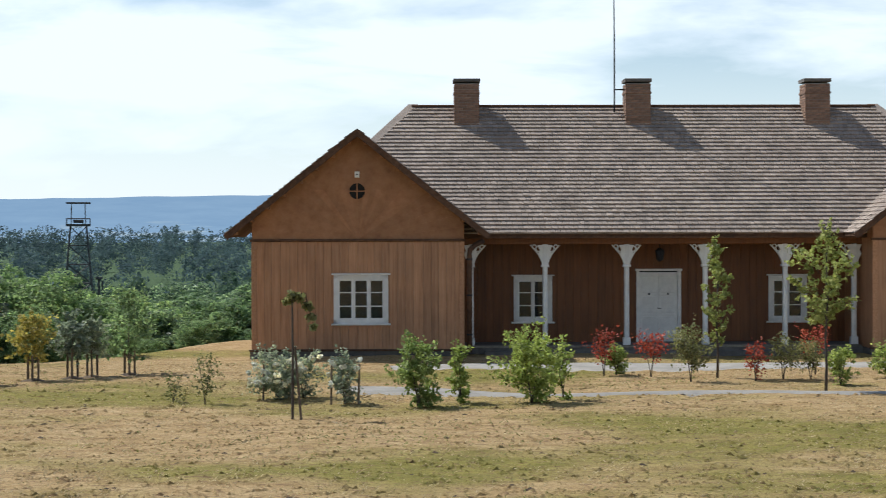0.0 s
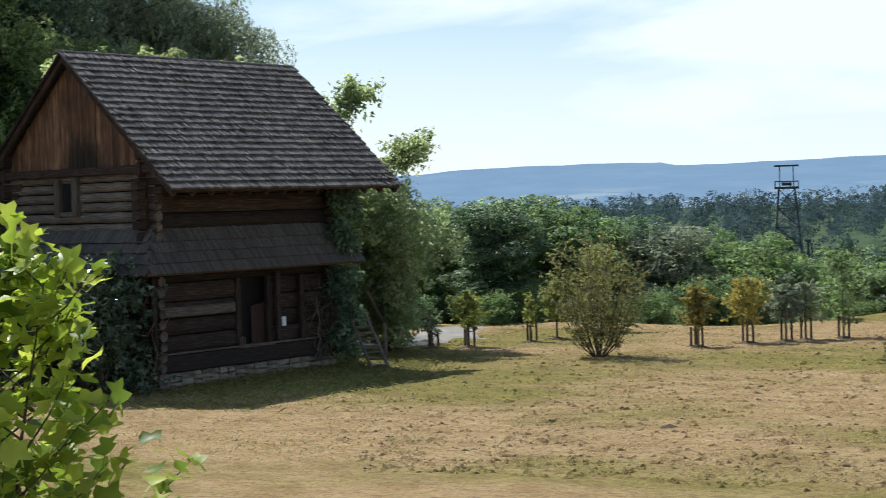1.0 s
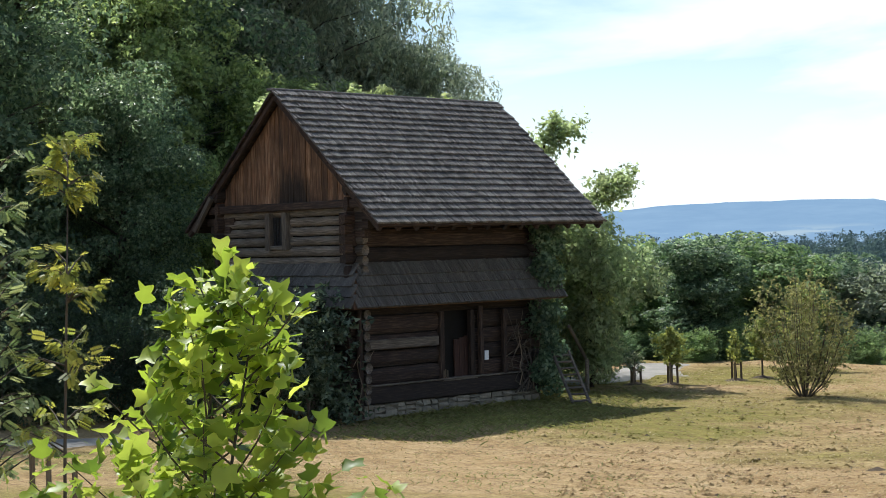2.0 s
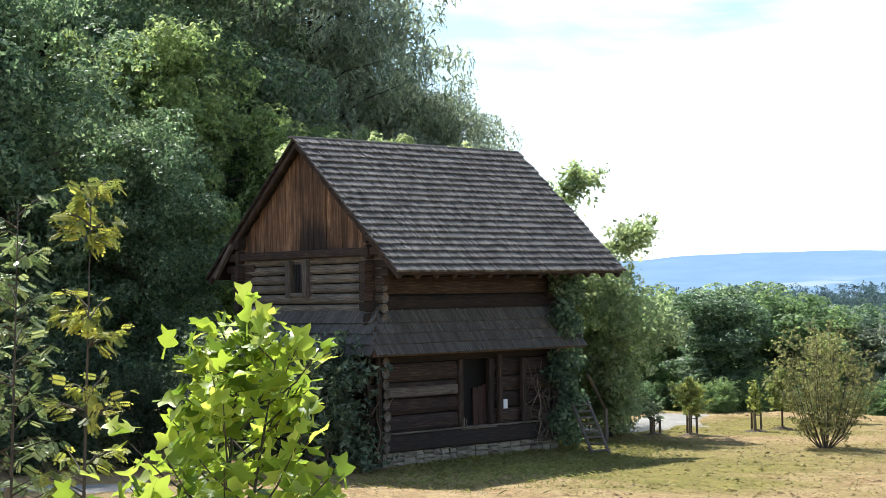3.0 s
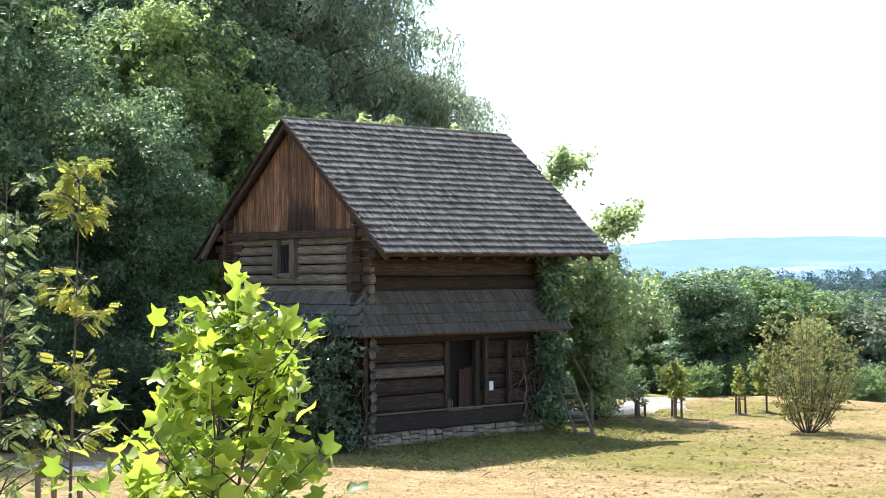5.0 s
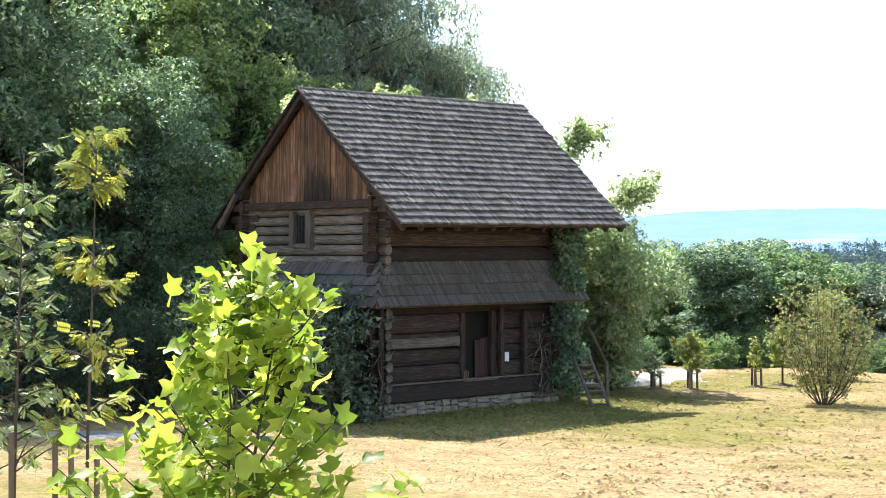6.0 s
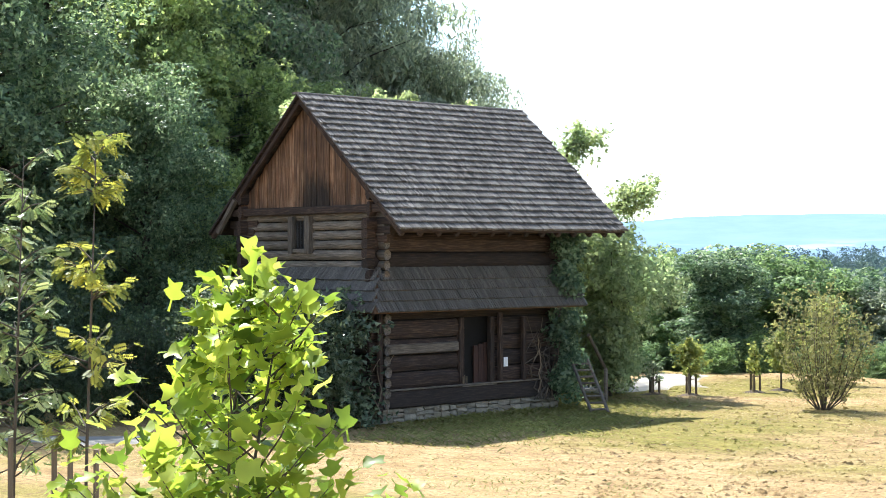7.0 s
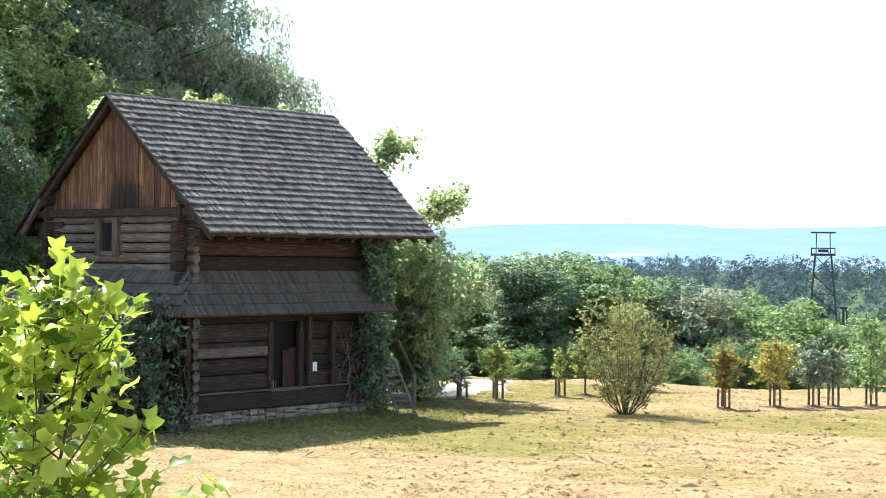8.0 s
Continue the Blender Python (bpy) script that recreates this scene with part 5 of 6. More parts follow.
# bearing, distance, height of the top, kind
for deg, d, top, kind in [(-23.6, 52, 3.0, 0), (-22.6, 56, 3.3, 1), (-21.0, 54, 3.4, 0), (-20.0, 50, 3.6, 1), (-19.2, 55, 3.8, 1), (-18.4, 53, 3.5, 0), (-17.3, 52, 3.3, 0),
                          (-16.2, 56, 3.1, 0), (-15.2, 54, 3.0, 1), (-14.0, 53, 2.5, 2), (-12.9, 55, 2.4, 0), (-11.6, 54, 2.2, 0), (-10.5, 55, 1.7, 0), (-9.2, 54, 1.4, 0),
                          (-8.0, 56, 1.5, 0), (-7.0, 55, 0.9, 1), (-6.0, 58, 1.0, 0), (-5.0, 60, 1.2, 0), (-4.0, 62, 1.2, 1), (-3.0, 62, 1.5, 0), (-2.0, 64, 1.4, 1),
                          (-24.8, 58, 3.3, 1), (-26, 56, 3.2, 0), (-14.6, 75, 1.5, 1), (-12.0, 78, 0.9, 0), (-9.8, 82, -2.0, 1), (-7.6, 85, -0.6, 0), (-5.2, 88, 0.2, 1), (-16.5, 80, 2.2, 0),
                          (-18.5, 74, 3.3, 1), (-20.5, 78, 3.5, 0), (-13.2, 96, 0.6, 2), (-10.8, 100, -2.0, 1), (-8.4, 104, -1.4, 0), (-6.2, 108, 0.2, 1), (-4.0, 100, -0.2, 0), (-2.5, 96, 0.4, 1)]:
    plant(kind, *at_bearing(deg, d), top)
for k in range(28):
    deg = -25 + 23.5 * (k + rng.random()) / 28
    rim = 46.2 + (3.5 if deg > -7.5 else 0) + (4 if deg > -5 else 0)
    plant(3, *at_bearing(deg, rim + rng.random() * 4.5), -0.9 + rng.random() ** 2 * 2.2, 0.8)

# ---- big trees behind the granary ----
big_dark = tree(31, 14.0, 4.2, 0.08, 80000, 0.10, LEAF_DARK, "large dark leafy tree behind the granary", clumps=80, group="big trees", clump=0.22, full=True, top=0.8)
big_willow = tree(32, 15.5, 4.6, 0.12, 88000, 0.085, LEAF_WILLOW, "large grey-green willow with hanging twigs behind the granary", clumps=80, droop=0.7, long=2.8, group="big trees", clump=0.22, full=True, top=0.78)
big_light = tree(33, 12.0, 3.6, 0.06, 65000, 0.10, LEAF_BRIGHT, "large leafy tree catching sun behind the granary", clumps=70, group="big trees", clump=0.22, full=True, top=0.8)
put(big_willow, -29.6, 43.5, -0.1, 0.4, 1.0)
put(big_dark, -35.5, 37.0, -0.1, 1.0, 1.15)
put(big_light, -29.0, 35.5, -0.1, 2.0, 0.9)
again(big_dark, -31.0, 39.0, -0.1, 4.0, 0.98)
again(big_willow, -36.5, 46.0, -0.1, 2.6, 1.1)
again(big_dark, -33.5, 30.5, -0.1, 2.9, 0.85)
again(big_light, -37.0, 33.0, -0.1, 5.0, 1.1)
again(big_light, -26.5, 38.5, -0.1, 0.8, 0.68)
again(big_dark, -27.0, 31.8, -0.1, 5.2, 0.55)
# out of view to the left, added to throw shade on the yard path
again(big_light, -31.0, 25.2, -0.1, 1.4, 0.95)
# enlarged at the left edge so that its shadow reaches that path
again(big_dark, -30.0, 28.6, -0.1, 3.3, 0.92)
again(big_willow, -27.4, 46.5, -0.1, 3.4, 0.66)

# ---- greenery at the granary ----


def leaning_tree():
    """A tree behind the granary whose limbs reach out past the roof in two loose sprays."""
    rng = np.random.default_rng(41)
    t = thing("tree", Matrix.Translation((-18.0, 37.6, 0)), "light green tree leaning out from behind the granary", "tree")
    limbs = [[(0, 0, -0.1), (0.1, -0.2, 2.4), (0.3, -0.6, 4.6), (0.75, -1.2, 6.0), (1.15, -1.0, 6.45)],
             [(0, 0, 1.2), (0.6, -0.2, 2.8), (1.3, -0.5, 4.2), (2.1, -0.6, 4.85), (2.55, -0.4, 5.0)],
             [(0, 0, 0.8), (0.9, -0.6, 2.0), (1.7, -0.9, 3.2), (1.9, -0.9, 3.9)]]
    timber = Mesh()
    for l in limbs:
        timber.tube(l, [0.11, 0.08, 0.05, 0.025, 0.01][:len(l)], 7)
    part("trunk", timber, BARK, t, smooth=True)
    cs, rs, ways = [], [], []
    for l, lo, n in ((limbs[0], 0.72, 15), (limbs[1], 0.62, 16), (limbs[2], 0.35, 16)):
        for k in range(n):
            q = (lo + (1 - lo) * k / (n - 1)) * (len(l) - 1)
            i = min(int(q), len(l) - 2)
            p = Vector(l[i]).lerp(Vector(l[i + 1]), q - i)
            cs.append((p.x + rng.normal() * 0.25, p.y + rng.normal() * 0.2, p.z + rng.normal() * 0.16))
            rs.append(0.30 + 0.2 * rng.random())
            ways.append((0.5, 0.1, 0.25))
    v, f = sprays(rng, cs, rs, ways, 5600, 0.072, 1.5, 0.15, 6, 0.16)
    part("crown", leaf_mesh("crown", v, f, LEAF_PALE), LEAF_PALE, t)


leaning_tree()
for seed, x, y, h in ((46, -23.3, 33.6, 7.35), (47, -21.7, 35.0, 7.15), (48, -20.2, 36.3, 7.1)):
    put(tree(seed, h, 0.75, 0.45, 6000, 0.085, LEAF_PALE, "slim bright green tree just behind the granary's ridge", clumps=20, clump=0.4, full=True, group="slim trees behind the granary"), x, y, 0)
low_green = tree(42, 4.0, 1.5, 0.03, 16000, 0.075, LEAF_PALE, "dense green bush beside the granary", "shrub", "shrub", clumps=30, stems=3, full=True, clump=0.36, top=0.75)
put(low_green, -16.1, 36.4, 0, 0.4, 1.0)
again(low_green, -17.4, 37.0, 0, 2.4, 1.05)
elder = tree(43, 2.7, 1.25, 0.03, 7500, 0.08, LEAF_ELDER, "dark elder bush against the granary's gable", "shrub", "shrub", clumps=28, stems=4, clump=0.4)
put(elder, -17.95, 26.75, 0, 0.2, 0.88)
again(elder, -19.4, 26.9, 0, 1.9, 0.92)
again(elder, -20.6, 26.6, 0, 3.6, 0.9)


under = tree(45, 2.6, 1.2, 0.03, 12000, 0.05, LEAF_PAINTED_SHADE, "dense undergrowth bush, dark leaf colour painting shade below the big trees", "shrub", "shrub", clumps=30, stems=4, clump=0.4, group="undergrowth")
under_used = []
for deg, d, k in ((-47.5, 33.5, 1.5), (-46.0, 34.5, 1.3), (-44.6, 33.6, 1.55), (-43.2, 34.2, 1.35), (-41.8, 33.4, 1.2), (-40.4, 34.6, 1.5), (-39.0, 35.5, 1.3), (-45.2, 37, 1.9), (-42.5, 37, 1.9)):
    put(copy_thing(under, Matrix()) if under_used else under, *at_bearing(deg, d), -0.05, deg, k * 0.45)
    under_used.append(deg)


def climber():
    """Ivy over the granary's far corner."""
    rng = np.random.default_rng(44)
    cs, rs = [], []
    for k in range(40):
        z = 0.2 + 4.0 * rng.random()
        a = GL - 0.25 + 0.55 * rng.random() * (0.6 + 0.15 * z)
        cs.append(tuple(GRANARY @ Vector((a, -0.15 - 0.25 * rng.random(), z))))
        rs.append(0.2 + 0.16 * rng.random())
    v, f = leaves(rng, cs, rs, 9000, 0.075, 1.2)
    v[:, 2] = np.maximum(v[:, 2], 0.02)
    c = part("climbing_ivy", leaf_mesh("climbing_ivy", v, f, LEAF_DARK), LEAF_DARK)
    tagged(c, "dark climbing ivy covering the granary's corner", "ivy")
    for k in range(9):
        pts = [GRANARY @ Vector((GL - 1.0 + 0.9 * rng.random() + rng.normal() * 0.06 * i, -0.12 - 0.05 * rng.random(), 0.25 + i * (0.25 + 0.12 * rng.random()))) for i in range(6)]
        part("stem", Mesh().tube(pts, [0.02, 0.018, 0.015, 0.012, 0.01, 0.006], 5), BARK, c)


climber()


def ladder():
    """Old wooden ladder leaning beside the granary, with a post and a pole."""
    foot, head = Vector((-14.42, 32.05, 0.0)), Vector((-15.25, 32.75, 1.12))
    l = thing("ladder", Matrix.Translation(foot), "weathered wooden ladder leaning at the granary's corner", "ladder")
    way = head - foot
    side = Vector((way.y, -way.x, 0)).normalized() * 0.2
    for s in (-1, 1):
        part("rail", Mesh().tube([side * s, way * 0.5 + side * s, way + side * s], [0.04, 0.04, 0.035], 6), OLD_LOG, l)
    for k in range(8):
        p = way * ((k + 0.6) / 8.4)
        part("rung", Mesh().tube([p - side * 1.1, p + side * 1.1], [0.026, 0.026], 6), OLD_LOG, l)
    p = thing("post", Matrix.Translation((-15.48, 34.73, 0)), "dark wooden post beside the ladder", "post")
    part("shaft", Mesh().tube([(0, 0, -0.2), (0, 0, 0.78)], [0.05, 0.045], 7), OLD_LOG, p)
    q = thing("pole", Matrix.Translation((-16.33, 37.35, 0.0)), "wooden pole propped against the granary", "pole")
    part("shaft", Mesh().tube([(0, 0, -0.05), (0.84, -3.56, 1.6)], [0.045, 0.04], 7), OLD_LOG, q)


ladder()

# ---- lawn saplings with stakes ----


def sapling(seed, x, y, height, mat, label, stakes, stake_h, spread=0.42, count=1500, size=0.06, bare=0.35):
    z = float(ground_height(x, y))
    t = tree(seed, height, spread, bare, count, size, mat, label, "sapling", "sapling", clumps=16, trunk=0.012, group="young trees on the lawn", clump=0.5)
    put(t, x, y, z)
    rng = np.random.default_rng(seed)
    for k in range(stakes):
        a = 2 * math.pi * (k + 0.3) / stakes
        r = 0.14
        part("stake", Mesh().tube([(r * math.cos(a), r * math.sin(a), -0.1), (r * math.cos(a) * 0.95, r * math.sin(a) * 0.95, stake_h * (0.9 + 0.2 * rng.random()))], [0.032, 0.030], 6), STAKE, t)
    if stakes > 2:
        for zz in (stake_h * 0.8,):
            pts = [(0.14 * math.cos(2 * math.pi * (k + 0.3) / stakes), 0.14 * math.sin(2 * math.pi * (k + 0.3) / stakes), zz) for k in range(stakes + 1)]
            part("tie", Mesh().tube(pts, [0.008] * len(pts), 4), STAKE, t)
    mound = Mesh()
    for i in range(12):
        a = 2 * math.pi * i / 12
        mound.v.append((math.cos(a) * 0.42, math.sin(a) * 0.42, -0.03))
    mound.v.append((0, 0, 0.07))
    mound.f = [(i, (i + 1) % 12, 12) for i in range(12)]
    part("mulch", mound, SOIL, t)
    return t


sapling(51, -8.63, 37.24, 1.32, LEAF_YELLOW, "young tree with yellow-brown leaves in a stake cage", 4, 0.5, 0.30)
sapling(52, -7.64, 38.29, 1.42, LEAF_AMBER, "young tree with yellowing leaves between stakes", 3, 0.6, 0.42)
sapling(53, -6.85, 39.0, 1.38, LEAF_GREY, "young green tree between stakes", 3, 0.75, 0.36)
sapling(54, -6.45, 39.4, 1.28, LEAF_GREY, "young green tree between stakes", 3, 0.75, 0.32)
sapling(55, -5.62, 39.87, 2.0, LEAF_MID, "young bushy green tree between stakes", 3, 0.6, 0.5, 1400, bare=0.12)
sapling(56, -14.34, 37.26, 1.25, LEAF_LIME, "slender young tree with stakes", 3, 0.5, 0.28)
sapling(57, -15.32, 37.29, 0.75, LEAF_GREY, "very small tree between stakes", 3, 0.42, 0.2, 260)
sapling(58, -13.0, 40.2, 1.35, LEAF_LIME, "slender young light green tree", 1, 0.6, 0.3)
sapling(59, -13.4, 39.3, 1.1, LEAF_LIME, "slender young tree with a stake", 3, 0.5, 0.2, 300)
sapling(60, -12.5, 42.3, 2.1, LEAF_LIME, "young light green tree at the lawn's rim", 1, 0.6, 0.5, 1200)


def vase_bush(x, y, height, spread):
    """A many-stemmed bush: thin stems fanning out from one stool, with fine leaves all along them."""
    rng = np.random.default_rng(61)
    t = thing("shrub", Matrix.Translation((x, y, float(ground_height(x, y)))), "sparse olive-brown many-stemmed bush on the lawn", "shrub")
    cs, ways, rs = [], [], []
    for k in range(30):
        a, q = 2.4 * k + rng.normal() * 0.3, math.sqrt((k + 0.5) / 30)
        r, h = spread * q, height * (1.0 - 0.42 * q ** 3) * (0.88 + 0.14 * rng.random())
        pts = [Vector((math.cos(a) * r * u ** 0.8 + math.cos(a) * 0.06, math.sin(a) * r * u ** 0.8 + math.sin(a) * 0.06, h * u ** (1.0 + 0.25 * q) - 0.05)) + Vector((rng.normal(), rng.normal(), 0)) * 0.03 * u for u in (0, 0.25, 0.5, 0.75, 1.0)]
        timber = Mesh().tube(pts, [0.015, 0.012, 0.009, 0.006, 0.0025], 5)
        for u in np.linspace(0.22, 0.98, 9):
            i = min(int(u * 4), 3)
            p = pts[i].lerp(pts[i + 1], u * 4 - i)
            d = Vector((math.cos(a), math.sin(a), 1.1)) + Vector((rng.normal(), rng.normal(), rng.normal() * 0.5)) * 0.8
            timber.tube([p, p + d.normalized() * 0.26], [0.004, 0.002], 3)
            cs.append(tuple(p))
            ways.append(tuple(d.normalized()))
            rs.append(0.24 + 0.1 * rng.random())
        part("stem", timber, BARK, t)
    v, f = sprays(rng, cs, rs, ways, 7000, 0.042, 1.6, 0.0, 4)
    v[:, 2] = np.maximum(v[:, 2], 0.02)
    part("crown", leaf_mesh("crown", v, f, LEAF_OLIVE), LEAF_OLIVE, t)


vase_bush(-10.34, 34.89, 2.75, 1.14)

# ---- garden before the house ----


def shrub(seed, x, y, h, spread, count, mat, label, size=0.075, stems=5, bare=0.02, category="shrub"):
    t = tree(seed, h * 0.92, spread, bare, int(count * 1.9), size * 0.62, mat, label, category, "shrub", clumps=20, stems=stems, trunk=0.014, group="garden shrubs", clump=0.5, fan=0.6)
    return put(t, x, y, float(ground_height(x, y)))


shrub(71, 1.15, 32.3, 1.40, 0.42, 1500, LEAF_GARDEN, "bushy light green garden shrub", 0.085)
shrub(72, 2.02, 32.7, 1.30, 0.24, 700, LEAF_GARDEN, "narrow light green garden shrub", 0.08, 3)
shrub(73, 3.43, 32.3, 1.35, 0.52, 1900, LEAF_GARDEN, "bushy green garden shrub", 0.085)
shrub(74, 4.15, 33.0, 1.25, 0.26, 420, LEAF_GARDEN, "loose green garden shrub", 0.08, 3)
shrub(75, 6.3, 39.5, 0.75, 0.26, 600, LEAF_GARDEN, "small green garden shrub", 0.08)
shrub(76, 5.95, 39.2, 1.15, 0.34, 260, PETAL_RED, "red-leaved upright garden shrub", 0.075, 3, 0.4)
shrub(77, 7.57, 36.7, 1.25, 0.42, 900, LEAF_OLIVE, "loose rose shrub with thin stems", 0.07, 4, 0.25, "rose")
shrub(78, 9.15, 37.0, 0.95, 0.24, 240, PETAL_RED, "small shrub with red leaves", 0.07, 4, 0.1)
shrub(79, 9.9, 37.4, 0.95, 0.4, 450, LEAF_OLIVE, "thin brownish rose shrub", 0.065, 4, 0.3, "rose")
shrub(80, 10.5, 37.2, 0.95, 0.4, 450, LEAF_OLIVE, "thin brownish rose shrub", 0.065, 4, 0.3, "rose")
shrub(81, 10.81, 35.9, 0.95, 0.28, 700, LEAF_GARDEN, "small round green garden shrub", 0.08)
shrub(82, 12.4, 37.4, 0.7, 0.32, 900, LEAF_GARDEN, "small round green garden shrub", 0.08)
shrub(83, 7.0, 38.6, 1.1, 0.35, 280, PETAL_RED, "thin garden shrub with red flowers", 0.07, 3, 0.5)
shrub(84, 10.9, 38.2, 1.1, 0.38, 280, PETAL_RED, "thin garden shrub with red flowers", 0.07, 3, 0.5)
shrub(85, -3.85, 33.6, 0.55, 0.22, 160, LEAF_OLIVE, "small withered shrub on the lawn", 0.06, 3)
shrub(86, -3.15, 33.1, 1.05, 0.24, 260, LEAF_OLIVE, "thin withered young tree on the lawn", 0.06, 2, 0.2)


def rose(seed, x, y, h, blooms, label, stake=0, count=1100, spread=0.38):
    """A rose bush with open white blooms and its stakes."""
    t = shrub(seed, x, y, h, spread, count, LEAF_GREY, label, 0.07, 4, 0.03, "rose")
    rng = np.random.default_rng(seed)
    for k in range(blooms):
        a, r = -math.pi * rng.random(), spread * (0.75 + 0.5 * rng.random())
        c = Vector((r * math.cos(a), r * math.sin(a), h * (0.35 + 0.6 * rng.random())))
        v, f = leaves(rng, [tuple(c)], [0.055], 18, 0.075, 1.0)
        part("bloom", leaf_mesh("bloom", v, f, PETAL_WHITE), PETAL_WHITE, t)
    for k in range(stake):
        xx = -0.28 + 0.56 * k
        part("stake", Mesh().tube([(xx, -0.1, -0.05), (xx + 0.02, -0.1, h * 0.85)], [0.024, 0.022], 6), STAKE, t)


rose(91, -1.75, 34.1, 0.95, 26, "white-flowering rose bush with stakes", 1, 1500, 0.5)
rose(92, -1.2, 34.4, 0.95, 8, "white rose bush beside a stake", 1, 700, 0.34)
rose(93, -0.32, 33.2, 0.98, 7, "white rose bush between two stakes", 2, 800, 0.30)



def standard_rose(x, y):
    """A weeping standard rose: a bare stem with a small hanging head, tied to a leaning stake."""
    t = thing("standard_rose", Matrix.Translation((x, y, 0)), "weeping young tree with a bare stem and a leaning stake", "young tree")
    part("stem", Mesh().tube([(0, 0, -0.1), (0.01, 0, 1.2), (0.0, 0, 2.2)], [0.03, 0.025, 0.015], 6), BARK, t)
    part("stake", Mesh().tube([(0.17, -0.05, -0.1), (0.05, -0.02, 1.35)], [0.026, 0.024], 6), STAKE, t)
    rng = np.random.default_rng(95)
    cs = [(0.02, 0, 2.3), (0.15, 0, 2.25), (0.28, 0, 2.1), (0.36, 0, 1.9), (-0.08, 0, 2.2), (0.40, 0.02, 1.7)]
    for c in cs:
        part("twig", Mesh().tube([(0, 0, 2.15), (c[0] * 0.6, 0, 2.36), c], [0.01, 0.008, 0.005], 4), BARK, t)
    v, f = leaves(rng, cs, [0.12, 0.11, 0.1, 0.1, 0.1, 0.08], 330, 0.07, 1.6, 0.2, 0.5)
    part("crown", leaf_mesh("crown", v, f, LEAF_OLIVE), LEAF_OLIVE, t)


standard_rose(-1.27, 30.3)
put(tree(96, 3.25, 0.62, 0.42, 2200, 0.062, LEAF_LIME, "slender young tree with a yellow-green crown before the veranda", clumps=22, trunk=0.010, clump=0.3), 10.03, 34.4, 0)
put(tree(97, 3.1, 0.36, 0.22, 1700, 0.06, LEAF_LIME, "slender young tree with yellow-green leaves before the veranda", clumps=20, trunk=0.010, clump=0.34), 8.48, 38.0, 0)

# ---- young rowan with fence posts ----


def pinnate(pairs, length):
    """A feathered leaf: leaflets in pairs along a midrib."""
    b = Mesh()
    b.tube([(0, 0, 0), (length * 0.5, 0, 0.02), (length, 0, -0.02)], [0.003, 0.0025, 0.001], 3)
    for k in range(pairs + 1):
        x = length * (0.22 + 0.78 * k / pairs)
        sides = (-1, 1) if k < pairs else (0,)
        for s in sides:
            ln, w = length * 0.36 * (1 - 0.35 * abs(k / pairs - 0.45)), length * 0.085
            d = Vector((0.35, s, -0.15)).normalized() if s else Vector((1, 0, -0.2)).normalized()
            e = Vector((-d.y, d.x, 0.1))
            o = Vector((x, 0, 0))
            b.take([o, o + d * ln * 0.45 + e * w, o + d * ln, o + d * ln * 0.45 - e * w], [(0, 1, 2, 3)])
    return b


def rowan(x, y, label, height, seed, count, reach, mat, tiered=True):
    rng = np.random.default_rng(seed)
    z0 = float(ground_height(x, y))
    t = thing("rowan", Matrix.Translation((x, y, z0)), label, "young tree")
    stem = [Vector((0, 0, -0.1)), Vector((0.05, 0, height * 0.3)), Vector((0.12, 0.0, height * 0.6)), Vector((0.2, 0, height * 0.97))]
    part("trunk", Mesh().tube(stem, [0.024, 0.018, 0.012, 0.004], 7), BARK, t, smooth=True)
    kinds = [pinnate(6, 0.17).data("leaf", mat), pinnate(7, 0.20).data("leaf", mat), pinnate(5, 0.145).data("leaf", mat)]
    tiers = (0.985, 0.95, 0.90, 0.88, 0.75, 0.71, 0.68, 0.55, 0.52, 0.50, 0.37, 0.33)
    for k in range(count // 7):
        q = min(tiers[k % len(tiers)] + rng.normal() * 0.012, 0.995) if tiered else 0.25 + 0.74 * ((k * 0.618) % 1.0)
        i = min(int(q * 3), 2)
        root = stem[i].lerp(stem[i + 1], q * 3 - i)
        a = k * 2.1 + rng.normal() * 0.5
        ln = reach * (1.0 - 0.6 * q) * (0.45 + 0.75 * rng.random())
        tip = root + Vector((math.cos(a) * ln, math.sin(a) * ln, ln * (0.25 + 0.4 * rng.random())))
        part("branch", Mesh().tube([root, root.lerp(tip, 0.5) + Vector((0, 0, 0.03)), tip], [0.011, 0.008, 0.003], 5), BARK, t)
        for j in range(7):
            p = root.lerp(tip, 0.35 + 0.65 * j / 6) + Vector((rng.normal(), rng.normal(), rng.normal())) * 0.03
            m = Matrix.Translation(p) @ Euler((rng.normal() * 0.6, 0.35 + rng.normal() * 0.4, a + rng.normal() * 1.0)).to_matrix().to_4x4()
            part("leaf", kinds[int(rng.integers(3))], None, t, m=m)


rowan(-12.15, 13.28, "young rowan with yellowing feathered leaves", 4.95, 101, 294, 0.72, LEAF_ROWAN)
rowan(-13.05, 13.1, "young rowan with glossy dark green feathered leaves", 4.75, 102, 299, 0.95, LEAF_SILVER, False)
rowan(-13.75, 13.4, "young rowan with glossy dark green feathered leaves", 4.3, 103, 299, 0.9, LEAF_SILVER, False)


def fence_post(x, y, top, r=0.032):
    p = thing("fence_post", Matrix.Translation((x, y, 0)), "plain weathered round wooden stake", "stake", "stakes round the rowan")
    part("shaft", Mesh().tube([(0, 0, -0.15), (0.01, 0, top - 0.02), (0.01, 0, top)], [r, r * 0.95, r * 0.8], 8), STAKE, p)


for x, y, top in ((-12.71, 12.74, 1.52), (-12.38, 13.06, 1.42), (-12.26, 13.18, 1.32), (-12.06, 13.37, 1.36)):
    fence_post(x, y, top)

# ---- tulip tree sapling close by ----


